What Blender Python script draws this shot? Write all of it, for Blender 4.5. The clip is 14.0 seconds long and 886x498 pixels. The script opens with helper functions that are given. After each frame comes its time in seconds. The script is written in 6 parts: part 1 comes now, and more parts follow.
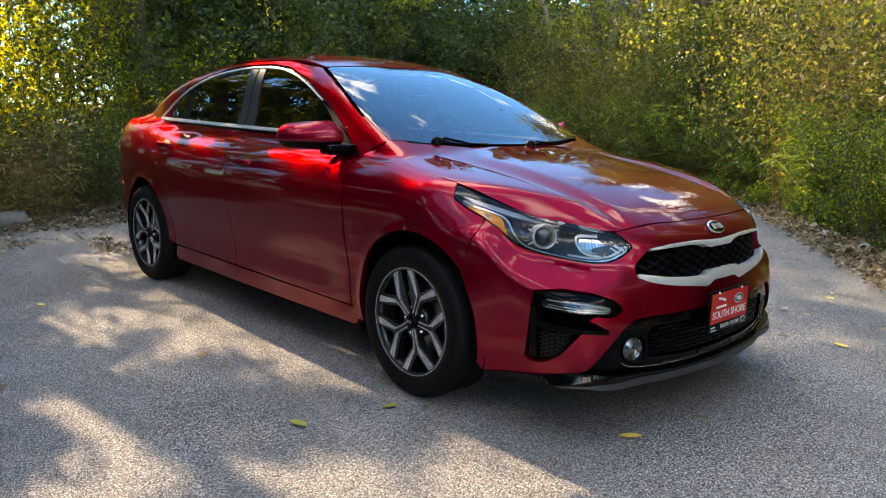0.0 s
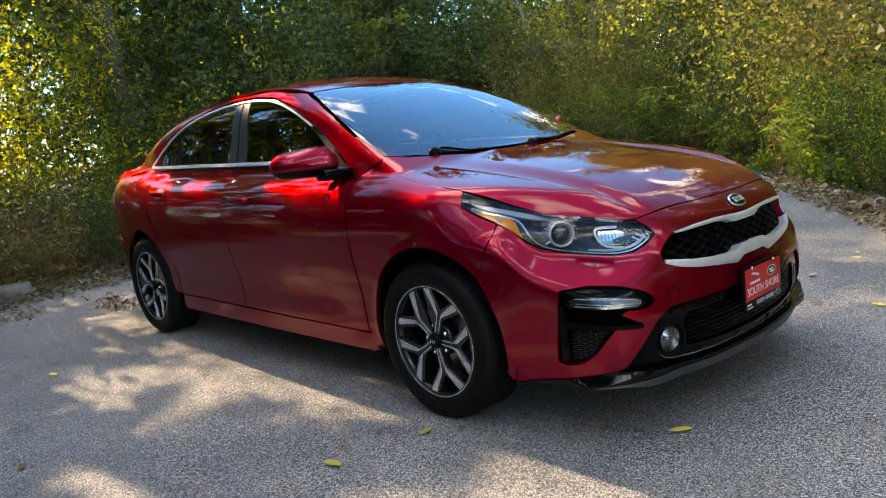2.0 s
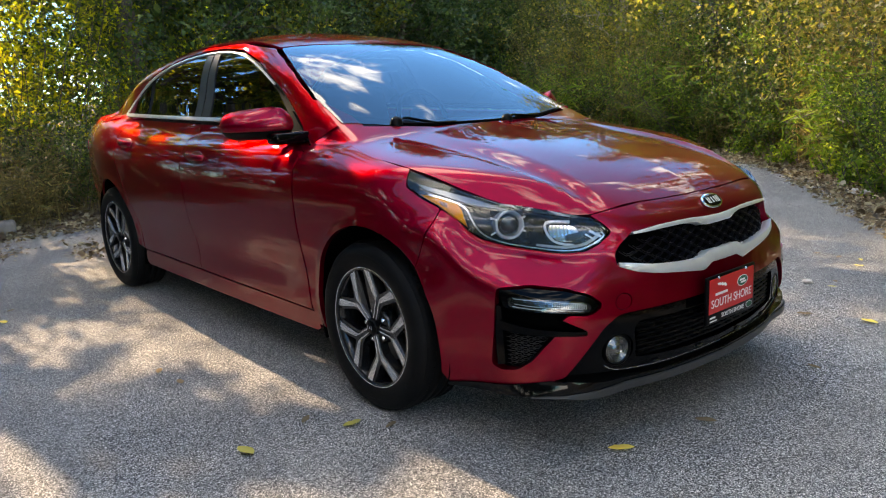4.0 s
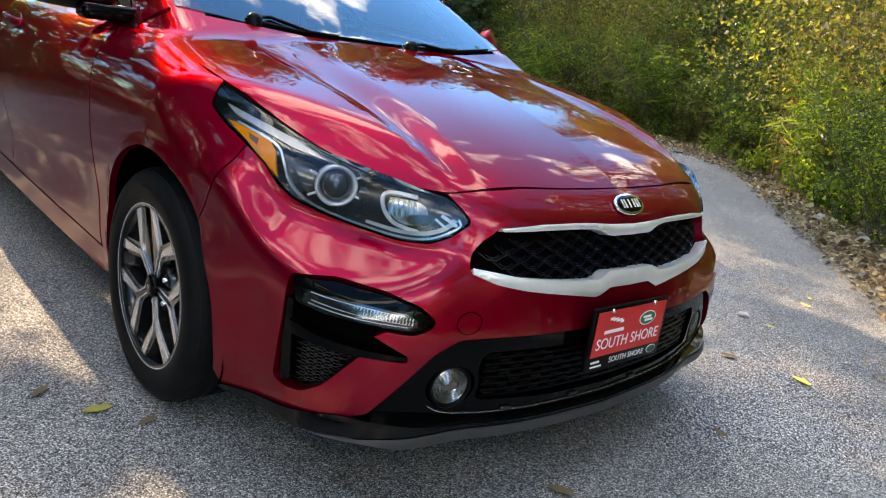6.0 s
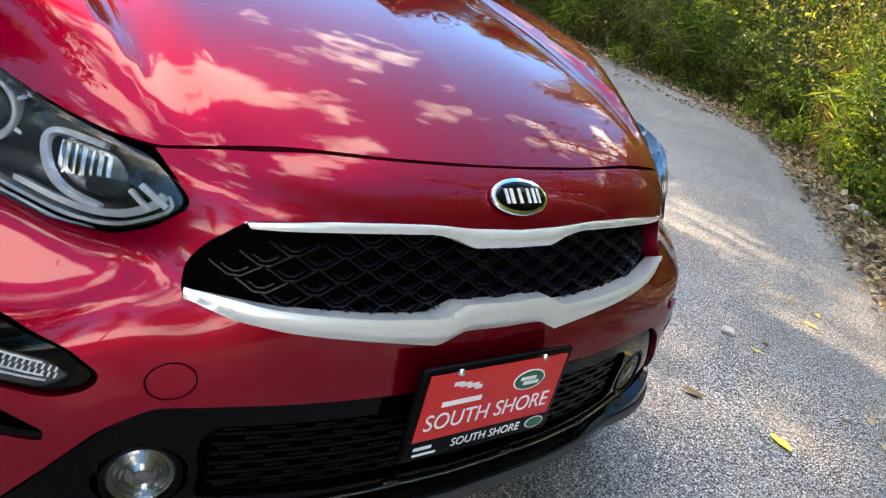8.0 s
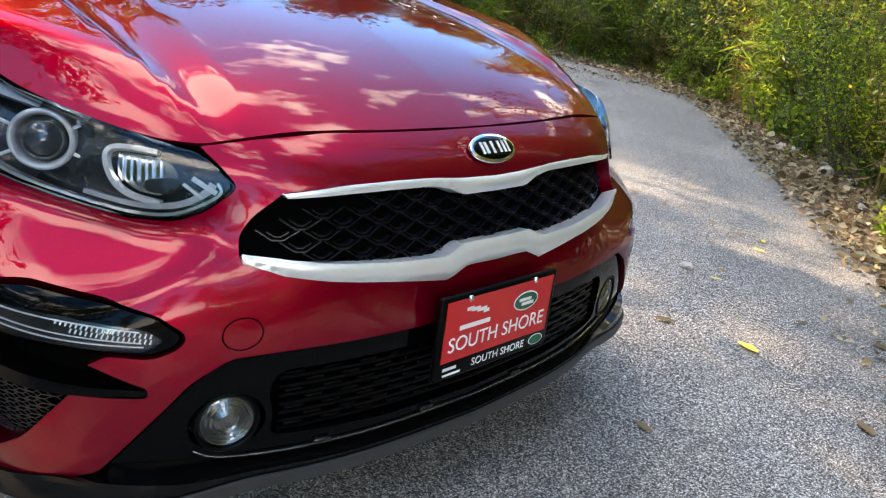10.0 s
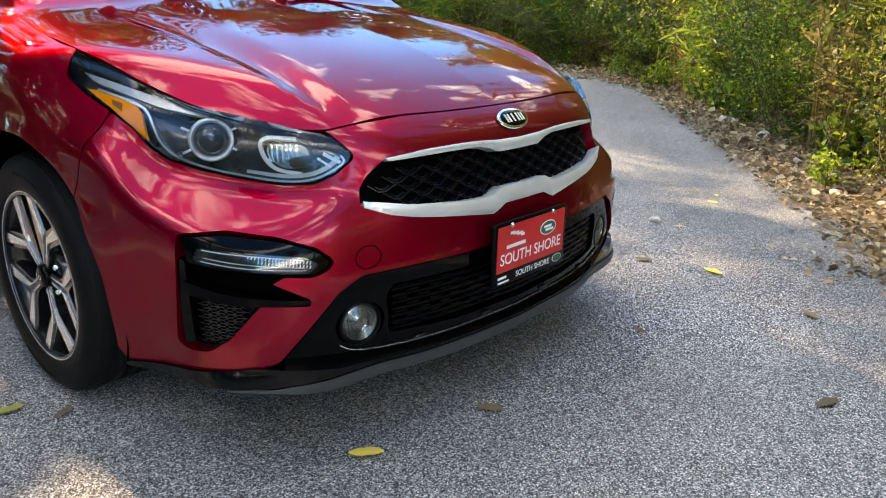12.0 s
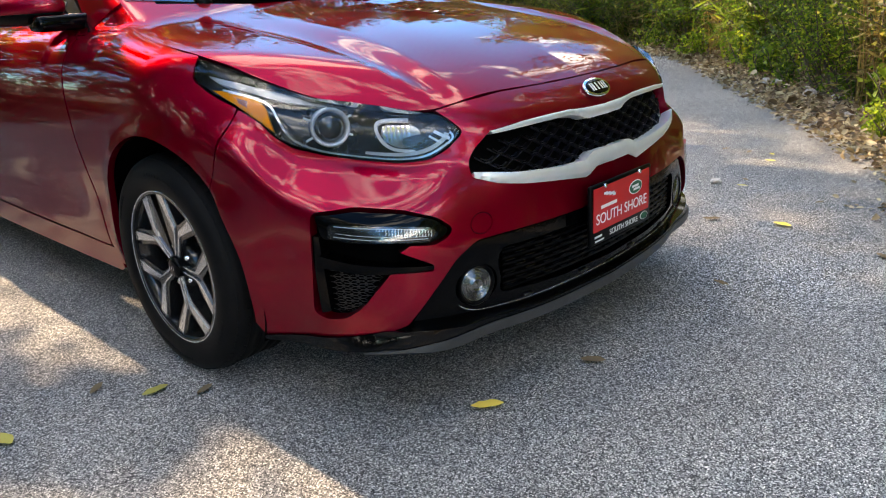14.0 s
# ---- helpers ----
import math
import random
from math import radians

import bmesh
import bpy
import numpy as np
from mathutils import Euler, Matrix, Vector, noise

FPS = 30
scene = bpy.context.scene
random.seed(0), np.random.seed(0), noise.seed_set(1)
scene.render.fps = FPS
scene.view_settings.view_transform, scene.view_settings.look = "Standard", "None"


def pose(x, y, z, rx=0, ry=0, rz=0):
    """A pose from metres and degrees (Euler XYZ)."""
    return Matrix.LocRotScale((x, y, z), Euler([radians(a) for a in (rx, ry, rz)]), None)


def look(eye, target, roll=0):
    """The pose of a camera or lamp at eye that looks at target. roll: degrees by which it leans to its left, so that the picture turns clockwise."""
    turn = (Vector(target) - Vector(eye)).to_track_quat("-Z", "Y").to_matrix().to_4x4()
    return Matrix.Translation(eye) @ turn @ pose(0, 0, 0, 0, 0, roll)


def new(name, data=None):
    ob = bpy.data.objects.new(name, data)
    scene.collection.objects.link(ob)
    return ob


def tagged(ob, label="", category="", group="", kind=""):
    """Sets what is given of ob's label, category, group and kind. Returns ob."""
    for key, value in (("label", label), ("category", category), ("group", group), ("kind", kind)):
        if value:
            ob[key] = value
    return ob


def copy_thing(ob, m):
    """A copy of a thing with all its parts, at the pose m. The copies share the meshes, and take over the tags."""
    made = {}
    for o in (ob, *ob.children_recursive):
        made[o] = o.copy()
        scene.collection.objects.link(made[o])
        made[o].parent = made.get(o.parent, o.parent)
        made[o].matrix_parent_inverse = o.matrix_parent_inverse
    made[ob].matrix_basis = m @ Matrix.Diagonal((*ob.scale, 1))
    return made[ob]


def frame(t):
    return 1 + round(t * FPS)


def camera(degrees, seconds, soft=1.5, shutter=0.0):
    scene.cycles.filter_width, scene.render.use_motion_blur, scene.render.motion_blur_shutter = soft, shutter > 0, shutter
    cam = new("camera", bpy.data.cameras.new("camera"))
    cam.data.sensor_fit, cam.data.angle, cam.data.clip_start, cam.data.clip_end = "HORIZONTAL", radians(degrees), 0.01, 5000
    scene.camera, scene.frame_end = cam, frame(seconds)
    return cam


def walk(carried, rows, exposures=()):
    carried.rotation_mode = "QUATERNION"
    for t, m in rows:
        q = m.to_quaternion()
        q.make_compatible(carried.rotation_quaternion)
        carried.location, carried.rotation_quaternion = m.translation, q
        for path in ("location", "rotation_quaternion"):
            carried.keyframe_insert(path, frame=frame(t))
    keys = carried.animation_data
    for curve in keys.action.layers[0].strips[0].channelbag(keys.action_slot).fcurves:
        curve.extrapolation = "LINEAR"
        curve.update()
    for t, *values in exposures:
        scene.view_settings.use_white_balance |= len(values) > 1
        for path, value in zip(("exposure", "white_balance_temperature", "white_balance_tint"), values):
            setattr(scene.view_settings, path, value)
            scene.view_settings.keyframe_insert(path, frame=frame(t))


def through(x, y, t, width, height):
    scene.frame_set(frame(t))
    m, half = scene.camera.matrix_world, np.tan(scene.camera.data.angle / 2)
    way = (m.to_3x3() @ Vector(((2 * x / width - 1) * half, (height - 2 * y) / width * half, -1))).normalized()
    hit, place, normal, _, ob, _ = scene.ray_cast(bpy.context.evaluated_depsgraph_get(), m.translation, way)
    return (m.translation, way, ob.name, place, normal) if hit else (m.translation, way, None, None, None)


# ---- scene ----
cam = camera(60.0, 14.0, soft=1.1)
cam.data.dof.use_dof = True
cam.data.dof.focus_distance = 2.1
cam.data.dof.aperture_fstop = 13.0
EXPOSURE = 1.93
PATH = [
    (0, (2.301, -2.798, 1.18), (0.855, -1.465, 0.814), 1.3),
    (0.5, (2.253, -2.756, 1.186), (0.806, -1.424, 0.826), -0.3),
    (1, (2.22, -2.74, 1.18), (0.773, -1.404, 0.834), -2.6),
    (1.5, (2.193, -2.734, 1.177), (0.743, -1.399, 0.837), -5.0),
    (2, (2.191, -2.732, 1.16), (0.731, -1.407, 0.828), -6.6),
    (2.2, (2.187, -2.719, 1.165), (0.722, -1.4, 0.825), -7.0),
    (4.3, (2.206, -2.289, 1.168), (0.725, -1.02, 0.725), -1.1),
    (4.5, (2.188, -2.242, 1.162), (0.719, -0.963, 0.708), 0.0),
    (5, (2.112, -2.083, 1.137), (0.676, -0.777, 0.654), 3.3),
    (5.5, (1.99, -1.851, 1.128), (0.582, -0.528, 0.613), 6.3),
    (6, (1.909, -1.599, 1.096), (0.507, -0.285, 0.54), 9.0),
    (6.5, (1.874, -1.306, 1.089), (0.465, -0.023, 0.484), 11.5),
    (7, (1.794, -1.102, 1.072), (0.383, 0.155, 0.42), 13.7),
    (7.5, (1.676, -0.919, 1.06), (0.278, 0.331, 0.364), 15.4),
    (8, (1.588, -0.8, 1.069), (0.222, 0.458, 0.326), 16.3),
    (8.2, (1.57, -0.779, 1.08), (0.22, 0.48, 0.309), 16.5),
    (10.3, (1.774, -1.065, 1.036), (0.481, 0.299, 0.35), 6.3),
    (10.5, (1.797, -1.104, 1.038), (0.52, 0.272, 0.35), 5.9),
    (11, (1.874, -1.222, 1.037), (0.606, 0.176, 0.373), 4.0),
    (11.5, (1.917, -1.358, 1.04), (0.658, 0.053, 0.389), 2.6),
    (12, (1.986, -1.539, 1.043), (0.731, -0.121, 0.4), 1.6),
    (12.5, (2.032, -1.653, 1.043), (0.771, -0.24, 0.401), 0.5),
    (13, (2.035, -1.712, 1.036), (0.758, -0.313, 0.392), -0.8),
    (13.5, (2.013, -1.749, 1.035), (0.717, -0.374, 0.381), -2.2),
    (14, (1.966, -1.775, 1.036), (0.649, -0.425, 0.373), -3.6),
]
walk(cam, [(t, look(eye, target, roll)) for t, eye, target, roll in PATH],
     exposures=[(0.0, EXPOSURE, 7450, 12), (2.2, EXPOSURE, 7450, 12), (5.0, EXPOSURE + 0.15, 7450, 12), (7.5, EXPOSURE + 0.5, 7450, 12), (10.5, EXPOSURE + 0.45, 7450, 12), (12.5, EXPOSURE + 0.4, 7450, 12),
                (14.0, EXPOSURE + 0.3, 7450, 12)])

# ---- light ----
SUN_DIR = Vector((-0.87, 0.035, 0.49)).normalized()
world = bpy.data.worlds.new("sky")
scene.world = world
world.use_nodes = True
wn, wl = world.node_tree.nodes, world.node_tree.links
wn.clear()
w_out = wn.new("ShaderNodeOutputWorld")
w_bg = wn.new("ShaderNodeBackground")
w_sky = wn.new("ShaderNodeTexSky")
w_sky.sky_type = "NISHITA"
w_sky.sun_disc = False
w_sky.sun_elevation = math.asin(SUN_DIR.z)
w_sky.sun_rotation = math.atan2(SUN_DIR.x, SUN_DIR.y)
w_sky.dust_density = 0.0
w_sky.ozone_density = 1.6
w_co = wn.new("ShaderNodeTexCoord")
w_map = wn.new("ShaderNodeMapping")
w_map.inputs["Scale"].default_value = (1.0, 1.0, 2.0)
w_map.inputs["Location"].default_value = (0.15, 0.55, 0.3)
w_no = wn.new("ShaderNodeTexNoise")
w_no.inputs["Scale"].default_value = 1.7
w_no.inputs["Detail"].default_value = 9.0
w_no.inputs["Roughness"].default_value = 0.56
w_ramp = wn.new("ShaderNodeValToRGB")
w_ramp.color_ramp.elements[0].position = 0.535
w_ramp.color_ramp.elements[0].color = (0, 0, 0, 1)
w_ramp.color_ramp.elements[1].position = 0.578
w_ramp.color_ramp.elements[1].color = (1, 1, 1, 1)
w_mix = wn.new("ShaderNodeMixRGB")
w_mix.inputs[2].default_value = (13.0, 13.0, 12.8, 1)
wl.new(w_co.outputs["Generated"], w_map.inputs["Vector"])
wl.new(w_map.outputs[0], w_no.inputs["Vector"])
wl.new(w_no.outputs["Fac"], w_ramp.inputs[0])
wl.new(w_ramp.outputs[0], w_mix.inputs[0])
w_tint = wn.new("ShaderNodeMixRGB")
w_tint.blend_type = "MULTIPLY"
w_tint.inputs[0].default_value = 1.0
w_tint.inputs[2].default_value = (0.46, 0.86, 1.16, 1)
wl.new(w_sky.outputs[0], w_tint.inputs[1])
wl.new(w_tint.outputs[0], w_mix.inputs[1])
wl.new(w_mix.outputs[0], w_bg.inputs["Color"])
w_bg.inputs["Strength"].default_value = 0.145
wl.new(w_bg.outputs[0], w_out.inputs["Surface"])

sun_data = bpy.data.lights.new("sun", "SUN")
sun_data.energy = 3.4
sun_data.angle = radians(0.6)
sun_data.color = (1.0, 0.79, 0.56)
sun = new("sun", sun_data)
sun.matrix_world = look(SUN_DIR * 40, (0, 0, 0))

# ---- materials ----
def base_mat(name):
    m = bpy.data.materials.new(name)
    m.use_nodes = True
    t = m.node_tree
    return m, t.nodes, t.links, t.nodes["Principled BSDF"]


def noise_node(n, l, scale, detail=4.0, rough=0.55, coord="Object"):
    co = n.new("ShaderNodeTexCoord")
    no = n.new("ShaderNodeTexNoise")
    no.inputs["Scale"].default_value = scale
    no.inputs["Detail"].default_value = detail
    no.inputs["Roughness"].default_value = rough
    l.new(co.outputs[coord], no.inputs["Vector"])
    return no


def ramp_node(n, l, source, stops):
    r = n.new("ShaderNodeValToRGB")
    e = r.color_ramp.elements
    while len(e) < len(stops):
        e.new(0.5)
    for el, (p, c) in zip(e, stops):
        el.position = p
        el.color = (*c, 1)
    l.new(source, r.inputs[0])
    return r


def plain(name, colour, rough=0.5, metal=0.0, vary=0.15, scale=18.0, bump=0.0, bump_scale=200.0, coat=0.0, spec=0.5):
    """A surface of one colour with grain at two scales."""
    m, n, l, p = base_mat(name)
    no = noise_node(n, l, scale)
    lo = tuple(c * (1 - vary) for c in colour)
    hi = tuple(min(1, c * (1 + vary)) for c in colour)
    r = ramp_node(n, l, no.outputs["Fac"], [(0.3, lo), (0.7, hi)])
    l.new(r.outputs[0], p.inputs["Base Color"])
    p.inputs["Roughness"].default_value = rough
    p.inputs["Metallic"].default_value = metal
    p.inputs["Coat Weight"].default_value = coat
    p.inputs["Specular IOR Level"].default_value = spec
    if bump:
        nb = noise_node(n, l, bump_scale, 3.0)
        b = n.new("ShaderNodeBump")
        b.inputs["Strength"].default_value = bump
        b.inputs["Distance"].default_value = 0.002
        l.new(nb.outputs["Fac"], b.inputs["Height"])
        l.new(b.outputs[0], p.inputs["Normal"])
    return m


def paint_mat():
    m, n, l, p = base_mat("red_metallic_paint")
    no = noise_node(n, l, 900.0, 2.0)
    r = ramp_node(n, l, no.outputs["Fac"], [(0.35, (0.205, 0.0001, 0.0105)), (0.65, (0.325, 0.0002, 0.022))])
    l.new(r.outputs[0], p.inputs["Base Color"])
    p.inputs["Metallic"].default_value = 0.85
    p.inputs["Roughness"].default_value = 0.38
    p.inputs["Coat Weight"].default_value = 1.0
    p.inputs["Coat Roughness"].default_value = 0.015
    p.inputs["Coat IOR"].default_value = 1.38
    p.inputs["Specular IOR Level"].default_value = 0.0
    p.inputs["Specular Tint"].default_value = (0.30, 0.002, 0.02, 1)
    dust = noise_node(n, l, 7.0, 6.0)
    dr = ramp_node(n, l, dust.outputs["Fac"], [(0.45, (0.004, 0.004, 0.004)), (0.8, (0.02, 0.02, 0.02))])
    l.new(dr.outputs[0], p.inputs["Coat Roughness"])
    return m


def glass_mat(name, tint, ior=1.5, add=0.0):
    m, n, l, p = base_mat(name)
    n.remove(p)
    out = n["Material Output"]
    tr = n.new("ShaderNodeBsdfTransparent")
    tr.inputs[0].default_value = (*tint, 1)
    gl = n.new("ShaderNodeBsdfGlossy")
    gl.inputs["Roughness"].default_value = 0.004
    gl.inputs["Color"].default_value = (1, 1, 1, 1)
    fr = n.new("ShaderNodeFresnel")
    fr.inputs["IOR"].default_value = ior
    mx = n.new("ShaderNodeMixShader")
    ad = n.new("ShaderNodeMath")
    ad.inputs[1].default_value = add
    l.new(fr.outputs[0], ad.inputs[0])
    l.new(ad.outputs[0], mx.inputs[0])
    l.new(tr.outputs[0], mx.inputs[1])
    l.new(gl.outputs[0], mx.inputs[2])
    l.new(mx.outputs[0], out.inputs["Surface"])
    return m


def asphalt_mat():
    m, n, l, p = base_mat("worn_asphalt")
    co = n.new("ShaderNodeTexCoord")
    vo = n.new("ShaderNodeTexVoronoi")
    vo.inputs["Scale"].default_value = 330.0
    l.new(co.outputs["Object"], vo.inputs["Vector"])
    stones = ramp_node(n, l, vo.outputs["Color"], [(0.18, (0.012, 0.012, 0.014)), (0.45, (0.085, 0.085, 0.086)), (0.72, (0.29, 0.286, 0.28)), (0.94, (0.70, 0.685, 0.66))])
    big = noise_node(n, l, 0.9, 7.0, 0.62)
    br = ramp_node(n, l, big.outputs["Fac"], [(0.32, (0.92, 0.92, 0.93)), (0.68, (1.55, 1.52, 1.47))])
    fine = noise_node(n, l, 420.0, 3.0)
    fr = ramp_node(n, l, fine.outputs["Fac"], [(0.35, (0.75, 0.75, 0.76)), (0.65, (1.15, 1.14, 1.12))])
    m1 = n.new("ShaderNodeMixRGB")
    m1.blend_type = "MULTIPLY"
    m1.inputs[0].default_value = 1.0
    l.new(stones.outputs[0], m1.inputs[1])
    l.new(br.outputs[0], m1.inputs[2])
    m2 = n.new("ShaderNodeMixRGB")
    m2.blend_type = "MULTIPLY"
    m2.inputs[0].default_value = 1.0
    l.new(m1.outputs[0], m2.inputs[1])
    l.new(fr.outputs[0], m2.inputs[2])
    l.new(m2.outputs[0], p.inputs["Base Color"])
    p.inputs["Roughness"].default_value = 0.85
    vd = n.new("ShaderNodeTexVoronoi")
    vd.inputs["Scale"].default_value = 330.0
    l.new(co.outputs["Object"], vd.inputs["Vector"])
    bu = n.new("ShaderNodeBump")
    bu.inputs["Strength"].default_value = 0.6
    bu.inputs["Distance"].default_value = 0.003
    inv = n.new("ShaderNodeMath")
    inv.operation = "SUBTRACT"
    inv.inputs[0].default_value = 1.0
    l.new(vd.outputs["Distance"], inv.inputs[1])
    l.new(inv.outputs[0], bu.inputs["Height"])
    l.new(bu.outputs[0], p.inputs["Normal"])
    return m


def litter_mat():
    m, n, l, p = base_mat("soil_and_leaf_litter")
    co = n.new("ShaderNodeTexCoord")
    vo = n.new("ShaderNodeTexVoronoi")
    vo.inputs["Scale"].default_value = 22.0
    l.new(co.outputs["Object"], vo.inputs["Vector"])
    r = ramp_node(n, l, vo.outputs["Color"], [(0.1, (0.05, 0.035, 0.022)), (0.5, (0.12, 0.08, 0.05)), (0.9, (0.25, 0.18, 0.12))])
    l.new(r.outputs[0], p.inputs["Base Color"])
    p.inputs["Roughness"].default_value = 0.95
    return m


def leaf_mat(name, stops, through=0.45, rough=0.5):
    """Leaves: colour differs from leaf to leaf, and light comes through them."""
    m, n, l, p = base_mat(name)
    geo = n.new("ShaderNodeNewGeometry")
    r = ramp_node(n, l, geo.outputs["Random Per Island"], stops)
    no = noise_node(n, l, 0.7, 3.0)
    vr = ramp_node(n, l, no.outputs["Fac"], [(0.3, (0.6, 0.68, 0.55)), (0.7, (1.25, 1.2, 1.05))])
    info = n.new("ShaderNodeObjectInfo")
    orr = ramp_node(n, l, info.outputs["Random"], [(0.0, (0.66, 0.72, 0.66)), (0.5, (1.12, 1.12, 1.05)), (1.0, (1.75, 1.6, 1.25))])
    mo = n.new("ShaderNodeMixRGB")
    mo.blend_type = "MULTIPLY"
    mo.inputs[0].default_value = 1.0
    l.new(r.outputs[0], mo.inputs[1])
    l.new(orr.outputs[0], mo.inputs[2])
    mu = n.new("ShaderNodeMixRGB")
    mu.blend_type = "MULTIPLY"
    mu.inputs[0].default_value = 1.0
    l.new(mo.outputs[0], mu.inputs[1])
    l.new(vr.outputs[0], mu.inputs[2])
    l.new(mu.outputs[0], p.inputs["Base Color"])
    p.inputs["Roughness"].default_value = rough
    tl = n.new("ShaderNodeBsdfTranslucent")
    l.new(mu.outputs[0], tl.inputs["Color"])
    mx = n.new("ShaderNodeMixShader")
    mx.inputs[0].default_value = through
    l.new(p.outputs[0], mx.inputs[1])
    l.new(tl.outputs[0], mx.inputs[2])
    l.new(mx.outputs[0], n["Material Output"].inputs["Surface"])
    return m


def bark_mat():
    m, n, l, p = base_mat("grey_brown_bark")
    no = noise_node(n, l, 14.0, 6.0)
    r = ramp_node(n, l, no.outputs["Fac"], [(0.3, (0.045, 0.036, 0.028)), (0.7, (0.19, 0.155, 0.12))])
    l.new(r.outputs[0], p.inputs["Base Color"])
    p.inputs["Roughness"].default_value = 0.9
    return m


PAINT = paint_mat()
BLACK_GLOSS = plain("gloss_black_plastic", (0.0012, 0.0012, 0.0014), 0.04, vary=0.1, spec=0.11)
BLACK_MATT = plain("matt_black_plastic", (0.0015, 0.0015, 0.0018), 0.36, bump=0.12, bump_scale=600, spec=0.08)
BLACK_DEEP = plain("black_lining", (0.001, 0.001, 0.001), 0.8, spec=0.02)
LIP_GLOSS = plain("gloss_black_lip", (0.002, 0.002, 0.0023), 0.06, vary=0.1, spec=0.24)
GREY_LIP = plain("dark_grey_plastic", (0.038, 0.039, 0.041), 0.5, bump=0.2, bump_scale=500, spec=0.4)
CHROME = plain("satin_silver_trim", (0.88, 0.89, 0.89), 0.32, 0.6, vary=0.03)
BRIGHT = plain("bright_chrome", (0.85, 0.86, 0.87), 0.08, 1.0, vary=0.03)
ALLOY = plain("machined_alloy", (0.72, 0.72, 0.73), 0.24, 0.85, vary=0.06, scale=60)
ALLOY_DARK = plain("dark_painted_alloy", (0.014, 0.0145, 0.016), 0.22, 0.4, vary=0.1, coat=0.3)
RUBBER = plain("tyre_rubber", (0.0045, 0.0045, 0.005), 0.58, vary=0.25, scale=30, bump=0.25, bump_scale=300, spec=0.11)
STEEL = plain("brake_steel", (0.35, 0.34, 0.33), 0.35, 1.0, vary=0.2, scale=30)
SCREEN = glass_mat("windscreen_glass", (0.42, 0.47, 0.47), 1.55, 0.02)
TINTED = glass_mat("tinted_glass", (0.13, 0.15, 0.15), 1.62, 0.05)
LENS = glass_mat("clear_lens", (0.93, 0.94, 0.95), 1.42, 0.0)
AMBER = plain("amber_lens", (1.0, 0.30, 0.0005), 0.35, vary=0.06, scale=60, spec=0.1)
RED_LENS = plain("red_lens", (0.35, 0.004, 0.006), 0.15, coat=1.0)
WHITE_LAMP = plain("frosted_lamp", (0.72, 0.74, 0.76), 0.2, vary=0.1, scale=80, coat=1.0)
SEAT = plain("black_cloth", (0.02, 0.02, 0.022), 0.9, vary=0.3, scale=80)
PLATE_RED = plain("red_plate", (0.55, 0.012, 0.014), 0.45, vary=0.05, coat=0.3)
WHITE = plain("white_print", (0.8, 0.8, 0.8), 0.5, vary=0.03)
GREEN = plain("green_print", (0.01, 0.10, 0.05), 0.5, vary=0.05)
ASPHALT = asphalt_mat()
LITTER = litter_mat()
BARK = bark_mat()
PALE_BARK = plain("pale_bark", (0.36, 0.31, 0.25), 0.85, vary=0.4, scale=20)
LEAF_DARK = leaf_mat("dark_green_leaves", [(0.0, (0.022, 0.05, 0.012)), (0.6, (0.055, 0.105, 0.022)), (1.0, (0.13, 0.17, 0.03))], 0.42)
LEAF_YELLOW = leaf_mat("yellow_green_leaves", [(0.0, (0.08, 0.13, 0.018)), (0.5, (0.22, 0.26, 0.032)), (1.0, (0.44, 0.39, 0.05))], 0.6)
LEAF_FRESH = leaf_mat("fresh_green_leaves", [(0.0, (0.06, 0.13, 0.015)), (0.6, (0.18, 0.28, 0.035)), (1.0, (0.44, 0.50, 0.06))], 0.65)
# backlight put into the colour: a brighter copy of the yellow leaves
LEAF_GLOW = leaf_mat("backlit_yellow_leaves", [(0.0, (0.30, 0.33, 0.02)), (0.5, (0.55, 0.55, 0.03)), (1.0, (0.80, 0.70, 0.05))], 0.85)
LEAF_OLIVE = leaf_mat("olive_leaves", [(0.0, (0.06, 0.085, 0.018)), (0.6, (0.17, 0.18, 0.042)), (1.0, (0.38, 0.31, 0.075))], 0.6)
LEAF_FALLEN = leaf_mat("fallen_leaves", [(0.0, (0.11, 0.065, 0.04)), (0.5, (0.30, 0.21, 0.145)), (1.0, (0.58, 0.48, 0.39))], 0.25, 0.8)
LEAF_FALLEN_YELLOW = leaf_mat("fallen_yellow_leaves", [(0.0, (0.55, 0.45, 0.10)), (1.0, (0.68, 0.56, 0.16))], 0.2, 0.7)
REED = leaf_mat("dry_stems", [(0.0, (0.14, 0.10, 0.05)), (0.6, (0.28, 0.22, 0.10)), (1.0, (0.42, 0.36, 0.14))], 0.45, 0.8)

